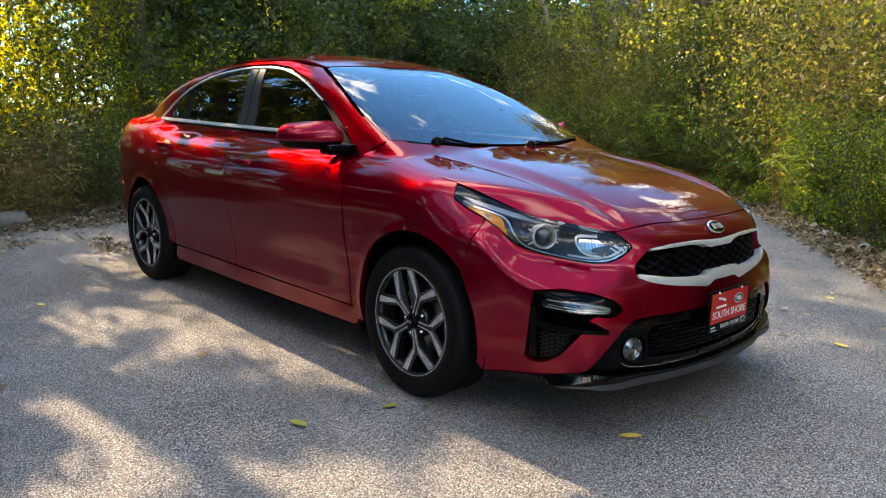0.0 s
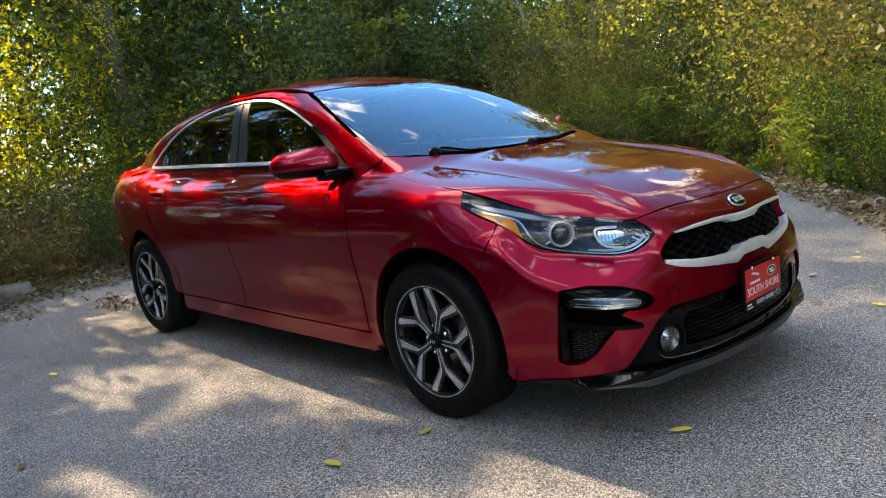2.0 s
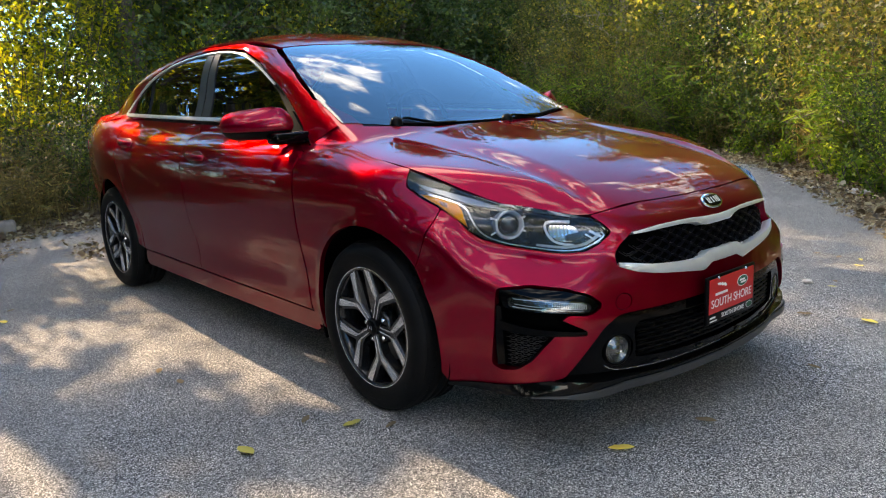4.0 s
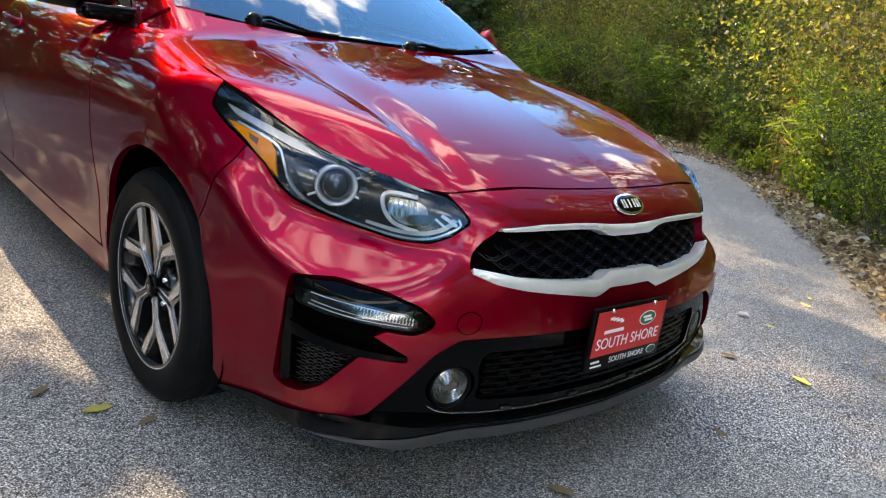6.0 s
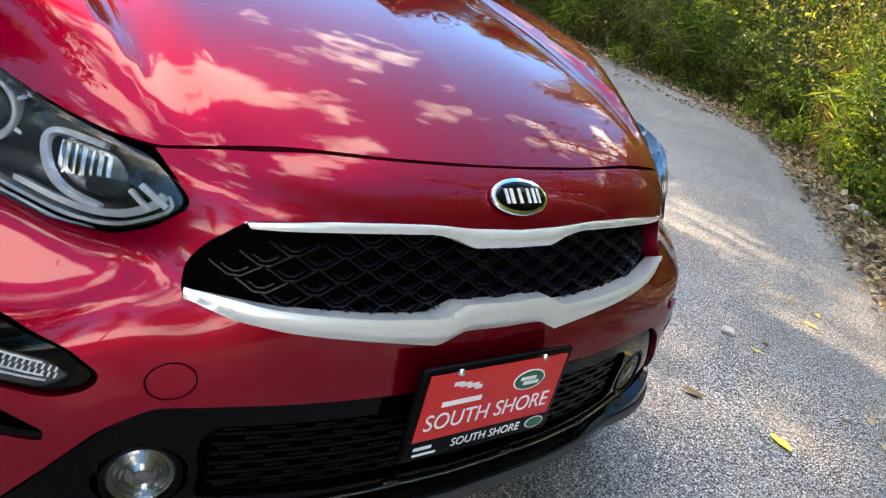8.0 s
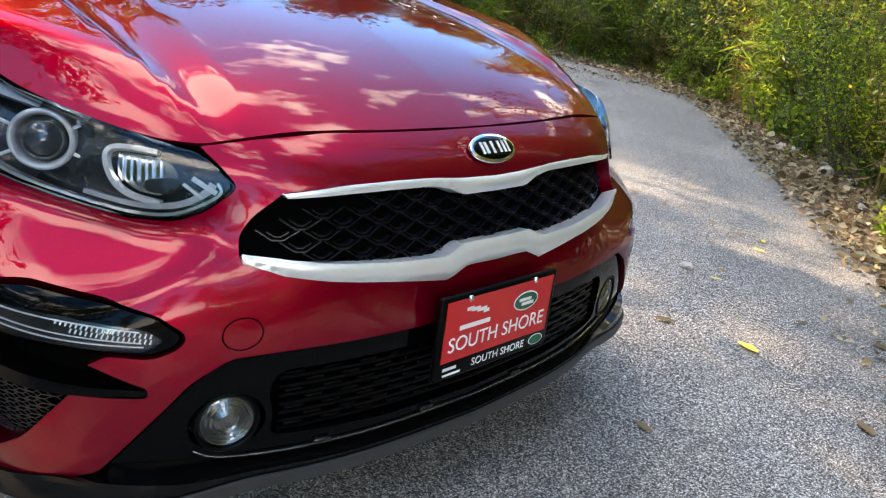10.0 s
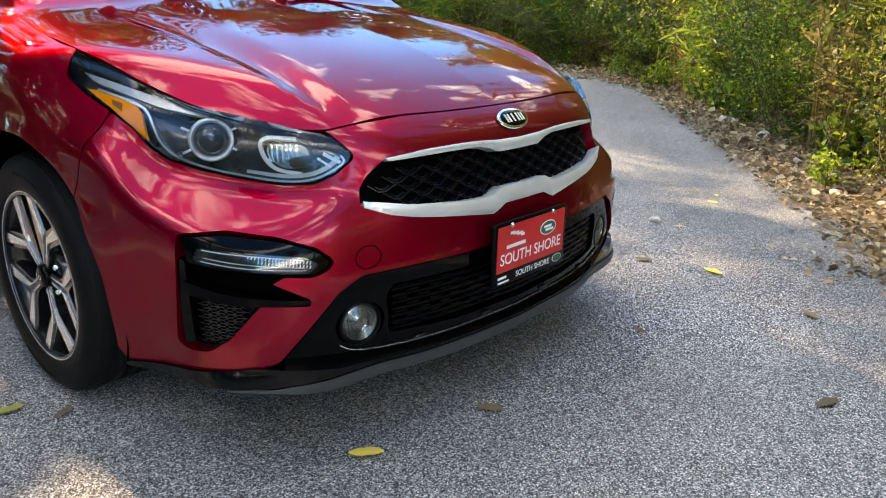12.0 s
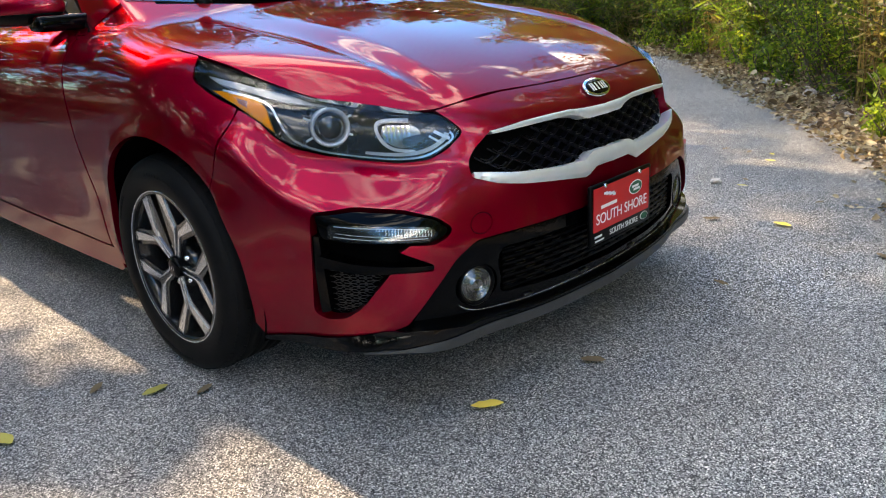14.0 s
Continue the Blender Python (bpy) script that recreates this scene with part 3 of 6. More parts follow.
low = [bm.verts.new((x, y, -0.02)) for x, y in outline]
bm.faces.new(top)
for i in range(len(top)):
    bm.faces.new((top[i], low[i], low[(i + 1) % len(top)], top[(i + 1) % len(top)]))
bmesh.ops.triangulate(bm, faces=[f for f in bm.faces if len(f.verts) > 4])
bmesh.ops.recalc_face_normals(bm, faces=bm.faces)
road = part("road", bm, ASPHALT, None, "worn grey asphalt with exposed stone chips", smooth=False)
tagged(road, "", "road", "", "structure")

# ---- the car ----
car = new("car")
car.location = (0, 0.015, 0)
tagged(car, "shiny dark red metallic four-door sedan parked on grey asphalt", "car")


def circ(cx, cz, r, a0, a1, n=16, sx=1.0):
    return [(cx + sx * r * math.cos(radians(a)), cz + r * math.sin(radians(a)), 0.001) for a in np.linspace(a0, a1, n)]


def both(half):
    """A closed outline from its right half, written from the top of the middle round to the bottom of the middle."""
    return list(half) + [(-p[0], *p[1:]) for p in reversed(half) if abs(p[0]) > 1e-6]


def both_y(half):
    return list(half) + [(p[0], -p[1], *p[2:]) for p in reversed(half) if abs(p[1]) > 1e-6]


def skin_xz(pts, view):
    """Where points of one view lie in the side view."""
    uv = arc(pts) if view == "front" else pts
    p, _ = to_skin([q[:2] for q in uv], view)
    return [(q[0], q[2]) for q in p]


def skin_az(pts, view):
    """Where points of one view lie in the front layout."""
    p, _ = to_skin([q[:2] for q in pts], view)
    out = []
    for q in p:
        a = math.degrees(math.atan2(-q[1], q[0] - AXIS))
        b = a - 0.95 * math.cos(radians(a))
        out.append((a - 0.95 * math.cos(radians(b)), q[2]))
    return out


BONNET_SIDE = [(x, 1.02 * y) for x, y in [(0.715, -0.494), (0.67, -0.534), (0.59, -0.591), (0.47, -0.658), (0.32, -0.714), (0.16, -0.757), (-0.06, -0.760), (-0.23, -0.728), (-0.36, -0.680)]]
hood = skin("hood", both_y([(0.782, 0.0), (0.772, -0.21), (0.738, -0.43, 0.03), (0.715, -0.494, 0.02), *BONNET_SIDE[1:], (-0.295, -0.50), (-0.235, -0.30), (-0.205, 0.0)]),
            "top", PAINT, car, r=0.05, grid=0.016)

LAMP_LOW = [(36.3, 0.722), (34.4, 0.697), (37.4, 0.661), (40.5, 0.641), (45.4, 0.637), (51.5, 0.648), (57.5, 0.662), (63.0, 0.681), (66.0, 0.705), (69.0, 0.740), (73.6, 0.772)]
LAMP_TAIL = [(79.4, 0.803), (84.0, 0.835)]
top_az = skin_az(BONNET_SIDE[:6], "top")
LAMP = top_az[::-1] + [(p[0], p[1], 0.02) for p in LAMP_LOW] + LAMP_TAIL

nose_az = skin_az([(0.780, 0.0), (0.7775, -0.10), (0.770, -0.21), (0.755, -0.32), (0.736, -0.43)], "top")
NOSE = [(0.0, nose_az[0][1])] + nose_az[1:4] + [(*nose_az[4], 0.03), (39.0, 0.748, 0.005)]
SEAM = [(74.4, 0.73), (75.4, 0.67), (76.6, 0.60)]
seam_end = skin_xz(SEAM[-1:], "front")[0]
SEAM_A = math.degrees(math.atan2(seam_end[1] - 0.325, seam_end[0] - 0.02))
CORNER = SEAM[:-1] + [(*p, 0.002) for p in skin_az([(x - 0.010 * min(1.0, max(0.0, (0.62 - z) / 0.25)), z, r) for x, z, r in circ(0.02, 0.325, 0.368, SEAM_A, -13, 14)], "side")] + [(70.6, 0.212, 0.008)]
UNDER = [(58.0, 0.236), (48.0, 0.262), (45.3, 0.274, 0.01), (41.7, 0.341), (37.4, 0.418), (34.0, 0.449), (27.0, 0.450), (8.4, 0.447), (0.0, 0.446)]
GRILLE = both([(0.0, 0.693), (6.0, 0.695), (10.5, 0.6995), (16.0, 0.701), (23.2, 0.699), (29.6, 0.690), (32.6, 0.656), (33.9, 0.628), (33.7, 0.595), (30.2, 0.576), (24.4, 0.560),
               (20.4, 0.551), (14.3, 0.540), (8.4, 0.528, 0.004), (5.2, 0.548, 0.004), (0.0, 0.548)])
VENT = [(58.0, 0.552), (52.0, 0.560), (45.0, 0.547), (40.5, 0.525), (38.0, 0.494), (38.6, 0.476), (40.8, 0.464), (44.3, 0.472, 0.004), (46.0, 0.458, 0.004),
        (41.2, 0.415, 0.004), (41.2, 0.403, 0.004), (47.3, 0.412, 0.006), (49.5, 0.372), (51.6, 0.332), (54.5, 0.300), (57.5, 0.293), (59.4, 0.306), (58.6, 0.43)]


def flip_a(pts):
    return [(-p[0], *p[1:]) for p in pts]


TOW = [(math.degrees(0.024 * math.cos(t) / ARC) + 33.0, 0.488 + 0.024 * math.sin(t), 0.002) for t in np.linspace(0, 2 * math.pi, 20, endpoint=False)]
bumper = skin("front_bumper", both(NOSE + LAMP_LOW + CORNER + UNDER), "front", PAINT, car, holes=[GRILLE, VENT, flip_a(VENT), TOW], hole_flange=0.03, grid=0.013, r=0.012,
              edge=0.01)
skin("tow_eye_cover", TOW, "front", PAINT, bumper, gap=0.0, flange=0.001, grid=0.01, r=0.002, edge=0.005)

# grille
grille = skin("grille", GRILLE, "front", BLACK_DEEP, car, "black grille with a scale-like mesh and satin chrome trim", off=-0.034, flange=0.0, grid=0.04, gap=-0.008)
def bulge(at, low, high, lift):
    """A rounded swell across a trim whose lower and upper edges are given at some angles."""
    def f(p):
        a = np.degrees(np.arctan2(np.abs(p[:, 1]), p[:, 0] - AXIS))
        lo, hi = np.interp(a, at, low), np.interp(a, at, high)
        t = np.clip((p[:, 2] - lo) / np.maximum(hi - lo, 0.002), 0, 1)
        return lift * (1 - (1.9 * t - 1.1) ** 2) * np.clip((hi - lo) / 0.02, 0.2, 1)
    return f


upper_bulge = bulge([0, 5.8, 8.2, 11.3, 22, 31], [0.669, 0.669, 0.682, 0.690, 0.690, 0.684], [0.695, 0.697, 0.700, 0.702, 0.701, 0.690], 0.007)
lower_bulge = bulge([0, 5.0, 5.8, 8.3, 8.9, 14.5, 25, 30, 33.8], [0.545, 0.545, 0.540, 0.525, 0.526, 0.5375, 0.558, 0.572, 0.591],
                    [0.587, 0.588, 0.588, 0.5735, 0.570, 0.5735, 0.587, 0.595, 0.603], 0.008)
skin("chrome_trim", both([(0.0, 0.695), (6.0, 0.697), (10.5, 0.7015), (16.0, 0.703), (23.2, 0.701), (30.0, 0.691, 0.002), (29.3, 0.683, 0.002), (23.3, 0.687), (16.6, 0.689), (11.3, 0.688, 0.004),
                         (8.2, 0.682, 0.004), (5.8, 0.669, 0.004), (0.0, 0.669)]), "front", CHROME, grille, "satin chrome upper trim", off=0.003, bump=upper_bulge, flange=0.03, grid=0.009, r=0.01, edge=0.005)
skin("chrome_trim", both([(0.0, 0.587), (5.8, 0.588, 0.003), (8.9, 0.570, 0.003), (15.0, 0.574), (20.5, 0.581), (26.0, 0.588), (33.8, 0.603, 0.004), (33.7, 0.591, 0.004), (30.0, 0.572), (24.4, 0.557),
                         (20.4, 0.548), (14.3, 0.537), (8.3, 0.525, 0.003), (5.0, 0.545, 0.003), (0.0, 0.545)]), "front", CHROME, grille, "satin chrome lower trim", off=0.004, bump=lower_bulge,
     flange=0.034, grid=0.009, r=0.01, edge=0.005)


SCALE_BLACK = plain("satin_black_plastic", (0.005, 0.005, 0.010), 0.3, spec=0.35)


def scale_mesh():
    """One cell of the grille mesh: a thin raised chevron with a smaller one inside."""
    v, f = [], []
    for w, h, t, top in ((0.033, 0.0105, 0.0016, -0.005), (0.017, 0.0050, 0.0012, -0.003)):
        k = len(v)
        for x, z in ((-w, h * 0.5), (-w * 0.25, -h), (w * 0.25, -h), (w, h * 0.5)):
            v += [(x, 0.006, z), (x, top, z - t * 0.4), (x, top, z + t), (x, 0.006, z + t * 1.8)]
        for i in range(3):
            for j in range(3):
                p = k + i * 4 + j
                f.append((p, p + 4, p + 5, p + 1))
    me = bpy.data.meshes.new("grille_scale")
    me.from_pydata(v, [], f)
    me.materials.append(SCALE_BLACK)
    return me


SCALE = scale_mesh()
gpoly = inset(dense(rounded(arc(GRILLE), 0.01), 0.02), 0.022)
spots = []
for row in range(10):
    for col in range(-10, 11):
        spots.append((col * 0.067 + (row % 2) * 0.0335, 0.562 + row * 0.0165))
spots = np.array(spots)
spots = spots[inside(gpoly, spots)]
sp, sn = to_skin(spots, "front")
for p, n3 in zip(sp, sn):
    ob = new("grille_scale", SCALE)
    ob.parent = grille
    zz = Vector((0, 0, 1))
    nn = Vector(n3).normalized()
    xx = zz.cross(nn).normalized()
    yy = -nn
    up = xx.cross(yy)
    m = Matrix((xx, yy, up)).transposed().to_4x4()
    m.translation = Vector(p) - nn * 0.025
    ob.matrix_local = m

# badge
badge_at, badge_n = to_skin(np.array(arc([(-0.6, 0.735)])), "front")
bn = Vector(badge_n[0])
bx = Vector((0, 0, 1)).cross(bn).normalized()
bu = bn.cross(bx)
BADGE = Matrix((bx, bu, bn)).transposed().to_4x4()
BADGE.translation = Vector(badge_at[0]) + bn * 0.001


def oval(rx, ry, z0, z1, dome=0.0, n=40):
    bm = bmesh.new()
    rings = [(1.0, z0), (1.0, z1 * 0.8), (0.96, z1), (0.6, z1 + dome * 0.7), (0.01, z1 + dome)]
    loops = [[bm.verts.new((rx * s * math.cos(2 * math.pi * i / n), ry * s * math.sin(2 * math.pi * i / n), z)) for i in range(n)] for s, z in rings]
    for a, b in zip(loops, loops[1:]):
        for i in range(n):
            bm.faces.new((a[i], a[(i + 1) % n], b[(i + 1) % n], b[i]))
    bm.faces.new(loops[-1])
    return bm


badge = part("badge", oval(0.060, 0.030, 0, 0.006), BRIGHT, car, "oval chrome badge with a black field")
badge.matrix_local = BADGE
field = part("field", oval(0.0545, 0.0245, 0.003, 0.0068, 0.001), BLACK_GLOSS, badge)


def bar(u0, v0, u1, v1, w, z, h=0.002):
    bm = bmesh.new()
    d = Vector((u1 - u0, v1 - v0)).normalized()
    s = Vector((-d.y, d.x)) * w / 2
    q = [(u0 + s.x, v0 + s.y), (u0 - s.x, v0 - s.y), (u1 - s.x, v1 - s.y), (u1 + s.x, v1 + s.y)]
    lo = [bm.verts.new((a, b, z)) for a, b in q]
    hi = [bm.verts.new((a, b, z + h)) for a, b in q]
    bm.faces.new(hi)
    for i in range(4):
        bm.faces.new((lo[i], lo[(i + 1) % 4], hi[(i + 1) % 4], hi[i]))
    bmesh.ops.recalc_face_normals(bm, faces=bm.faces)
    return bm


for u, w in ((-0.032, 0.0065), (-0.021, 0.0075), (-0.004, 0.0065), (0.014, 0.0065), (0.026, 0.0065), (0.036, 0.005)):
    part("chrome_bar", bar(u, -0.012, u, 0.012, w, 0.0065), CHROME, badge, smooth=False)

# lower black fascia
FOG = [(math.degrees(0.047 * math.cos(t) / ARC) + 34.0, 0.334 + 0.050 * math.sin(t), 0.002) for t in np.linspace(0, 2 * math.pi, 28, endpoint=False)]
MOUTH = both([(0.0, 0.408), (15.0, 0.410), (29.0, 0.412), (30.0, 0.38), (29.3, 0.335), (29.8, 0.295), (15.0, 0.278), (0.0, 0.274)])
fascia = skin("lower_fascia", both([(0.0, 0.444), (8.4, 0.445), (27.0, 0.448), (34.0, 0.447), (37.2, 0.416), (41.5, 0.340), (45.1, 0.272), (44.0, 0.240), (37.6, 0.238), (21.8, 0.232),
                                   (0.0, 0.226)]), "front", BLACK_GLOSS, car, off=-0.010, holes=[MOUTH, FOG, flip_a(FOG)], hole_flange=0.03, grid=0.03, edge=0.01)
skin("mouth_lining", MOUTH, "front", BLACK_DEEP, fascia, off=-0.05, flange=0, gap=-0.02, grid=0.05)
for i in range(8):
    zz = 0.287 + i * 0.0165
    skin("slat", ribbon([(radians(-29.5) * ARC, zz + 0.008), (0, zz), (radians(29.5) * ARC, zz + 0.008)], 0.0055), "front", BLACK_MATT, fascia, off=-0.020, flange=0.012, gap=0, grid=0.03)
# thin bright line along the fascia's lower edge
skin("trim_line", ribbon(arc([(37.2, 0.290), (35.6, 0.270), (32.0, 0.258), (22.6, 0.252), (0.0, 0.247), (-22.6, 0.252), (-32.0, 0.258), (-35.6, 0.270), (-37.2, 0.290)]), 0.0018), "front", ALLOY, fascia,
     "thin bright edge", off=-0.008, flange=0.003, gap=0, grid=0.02)
RIB = box_bm(0.012, 0.034, 0.006, 0.0015, 1)
rib_me = bpy.data.meshes.new("grille_rib")
RIB.to_mesh(rib_me)
RIB.free()
rib_me.materials.append(BLACK_GLOSS)
for i in range(7):
    zz = 0.2955 + i * 0.0165
    for j in range(-6, 7):
        a = (j + (i % 2) * 0.5) * 4.5
        if abs(a) > 28:
            continue
        p, n3 = to_skin(np.array(arc([(a, zz + 0.008 * (a / 29.5) ** 2)])), "front")
        ob = new("grille_rib", rib_me)
        ob.parent = fascia
        nn = Vector(n3[0])
        ob.matrix_local = Matrix.Translation(Vector(p[0]) - nn * 0.026) @ Matrix.Rotation(math.atan2(nn.y, nn.x), 4, "Z")
for yy in (-0.334, -0.11, 0.11, 0.334):
    a = math.degrees(math.atan2(-yy, 0.76))
    p, n3 = to_skin(np.array(arc([(a, 0.262)])), "front")
    ob = part("clip", box_bm(0.008, 0.030, 0.009, 0.002, 1), ALLOY_DARK, fascia)
    ob.matrix_local = Matrix.Translation(Vector(p[0]) - Vector(n3[0]) * 0.007) @ Matrix.Rotation(math.atan2(n3[0][1], n3[0][0]), 4, "Z")


def lip_push(p):
    a = np.degrees(np.arctan2(np.abs(p[:, 1]), p[:, 0] - AXIS))
    slope = np.clip((0.264 - p[:, 2]) / 0.045, 0, 1)
    return 0.022 * slope * step01(30, 44, a) * (1 - 0.75 * step01(48, 68, a)) + 0.010 * (1 - step01(44, 52, a))


lip = skin("front_lip", both([(0.0, 0.234), (21.8, 0.240), (37.6, 0.250), (45.0, 0.266), (48.5, 0.270), (58.0, 0.243), (70.5, 0.216), (70.5, 0.200), (58.0, 0.212), (48.0, 0.229), (37.0, 0.213),
                              (21.0, 0.206), (0.0, 0.202)]), "front", LIP_GLOSS, car, "glossy black lower lip", off=0.002, flange=0.05, grid=0.02, bump=lip_push, r=0.01)
skin("lip_edge", both([(0.0, 0.224), (21.0, 0.228), (37.0, 0.233), (44.0, 0.234), (52.0, 0.224), (52.0, 0.218), (46.0, 0.221), (33.0, 0.199), (0.0, 0.190)]), "front", GREY_LIP, lip,
     "dark grey lower edge", off=0.007, flange=0.05, grid=0.02, bump=lip_push, r=0.008)


def fog_lamp(sign):
    p, n3 = to_skin(np.array(arc([(34.0 * sign, 0.334)])), "front")
    nn = Vector((0.97, -0.24 * sign, 0)).normalized()
    zz = Vector((0, 0, 1))
    xx = zz.cross(nn).normalized()
    m = Matrix((xx, zz, nn)).transposed().to_4x4()
    m.translation = Vector(p[0]) - nn * 0.022
    body_ob = part("fog_lamp", lathe([(0.052, -0.03), (0.052, 0.012), (0.049, 0.014), (0.045, 0.010), (0.045, -0.03)], 40, "Z"), BLACK_MATT, car, "round fog lamp in a black bezel")
    body_ob.matrix_local = m
    part("reflector", lathe([(0.0005, -0.026), (0.02, -0.022), (0.036, -0.010), (0.0445, 0.006)], 40, "Z"), ALLOY, body_ob)
    part("lamp_lens", lathe([(0.0445, 0.007), (0.041, 0.010), (0.038, 0.0065), (0.033, 0.0115), (0.030, 0.0075), (0.025, 0.0125), (0.022, 0.0085), (0.015, 0.0135), (0.011, 0.0115), (0.0005, 0.0135)], 40, "Z"), FOG_GLASS, body_ob,
         "ribbed round lens", smooth=False)


FOG_GLASS = plain("ribbed_lamp_glass", (0.18, 0.184, 0.177), 0.16, 0.85, vary=0.35, scale=45, coat=0.8)
fog_lamp(1)
fog_lamp(-1)

# vents beside the bumper, with the light strips


HONEY = plain("dark_grey_mesh", (0.012, 0.013, 0.016), 0.3, vary=0.1, spec=0.5)
STRIP_GREY = plain("smoked_lamp_grey", (0.035, 0.037, 0.042), 0.18, 0.5, vary=0.25, scale=120, coat=1.0)


def corner_vent(s):
    def A(pts):
        return pts if s > 0 else flip_a(pts)
    v = skin("corner_vent", A(VENT), "front", BLACK_DEEP, car, "gloss black corner vent with a light strip", off=-0.045, flange=0, gap=-0.01, grid=0.03)
    strip = [(56.0, 0.514, 0.005), (55.2, 0.529, 0.005), (48.1, 0.522), (41.4, 0.504), (40.0, 0.487, 0.004), (41.2, 0.473), (48.5, 0.484), (54.0, 0.489), (56.0, 0.499, 0.005)]
    skin("bezel", A([(58.0, 0.550), (52.0, 0.558), (45.0, 0.545), (40.5, 0.523), (38.2, 0.493), (38.8, 0.477), (41.0, 0.466), (47.0, 0.480), (57.0, 0.492)]), "front", BLACK_GLOSS, v,
         off=-0.007, holes=[A(strip)], flange=0.03, hole_flange=0.012, grid=0.015, r=0.01, edge=0.007)
    skin("light_strip", A(strip), "front", STRIP_GREY, v, "clear white light strip", off=-0.014, flange=0, gap=-0.002, grid=0.02, r=0.01)
    for i in range(19):
        for row, lift in ((0, 0.0), (1, -0.0085)):
            if row and i > 15:
                continue
            a = 40.9 + i * 0.44
            z0 = 0.4885 + 0.00285 * (a - 40.5) + lift
            skin("lens_rib", ribbon(arc(A([(a, z0), (a - 0.12, z0 + 0.0065)])), 0.0019), "front", WHITE_LAMP, v, off=-0.0125, flange=0.002, gap=0, grid=0.02)
    for line, w_ in (([(41.4, 0.4775), (48.0, 0.4885), (55.2, 0.4985)], 0.0016), ([(41.8, 0.5005), (48.0, 0.5175), (55.0, 0.5245)], 0.0020), ([(41.6, 0.4835), (48.0, 0.4970), (54.8, 0.5070)], 0.0014)):
        skin("light_line", ribbon(arc(A(line)), w_), "front", WHITE_LAMP, v, off=-0.012, flange=0.002, gap=0, grid=0.02)
    skin("strip_lens", A(strip), "front", LENS, v, off=-0.006, flange=0, gap=0, grid=0.02, r=0.01)
    skin("blade", A([(57.6, 0.456, 0.004), (52.6, 0.440), (41.0, 0.416, 0.002), (41.0, 0.404, 0.002), (50.0, 0.410), (57.8, 0.424, 0.004)]), "front", BLACK_GLOSS, v, off=0.001, flange=0.045, grid=0.012, edge=0.006)
    skin("post", A([(59.0, 0.500), (57.2, 0.500), (56.6, 0.310), (58.6, 0.300)]), "front", BLACK_GLOSS, v, off=-0.006, flange=0.035, grid=0.015, r=0.006)
    # honeycomb
    verts, faces = [], []
    for row in range(14):
        for col in range(6):
            u = radians(48.0 + col * 2.5 + (row % 2) * 1.25) * ARC * s
            w = 0.306 + row * 0.0074
            if abs(u) > radians(57.4) * ARC or abs(u) < radians(48.6 + (0.41 - w) * 34) * ARC or w > 0.405:
                continue
            ring = []
            for du, dw in ((1.0, 0.0), (0.52, 1.0), (-0.52, 1.0), (-1.0, 0.0), (-0.52, -1.0), (0.52, -1.0)):
                ring += [(u + 0.0215 * du, w + 0.0074 * dw), (u + 0.0197 * du, w + 0.0064 * dw)]
            b = len(verts)
            p, n3 = to_skin(np.array(ring), "front")
            verts += list(p - n3 * 0.026)
            for k in range(6):
                k2 = (k + 1) % 6
                faces.append((b + 2 * k, b + 2 * k2, b + 2 * k2 + 1, b + 2 * k + 1))
    from_arrays("honeycomb_mesh", verts, faces, HONEY, v, smooth=False)


corner_vent(1)
corner_vent(-1)


def lens_swell(p):
    a = np.degrees(np.arctan2(np.abs(p[:, 1]), p[:, 0] - AXIS))
    return 0.030 * np.exp(-((a - 50.0) / 9.5) ** 2)


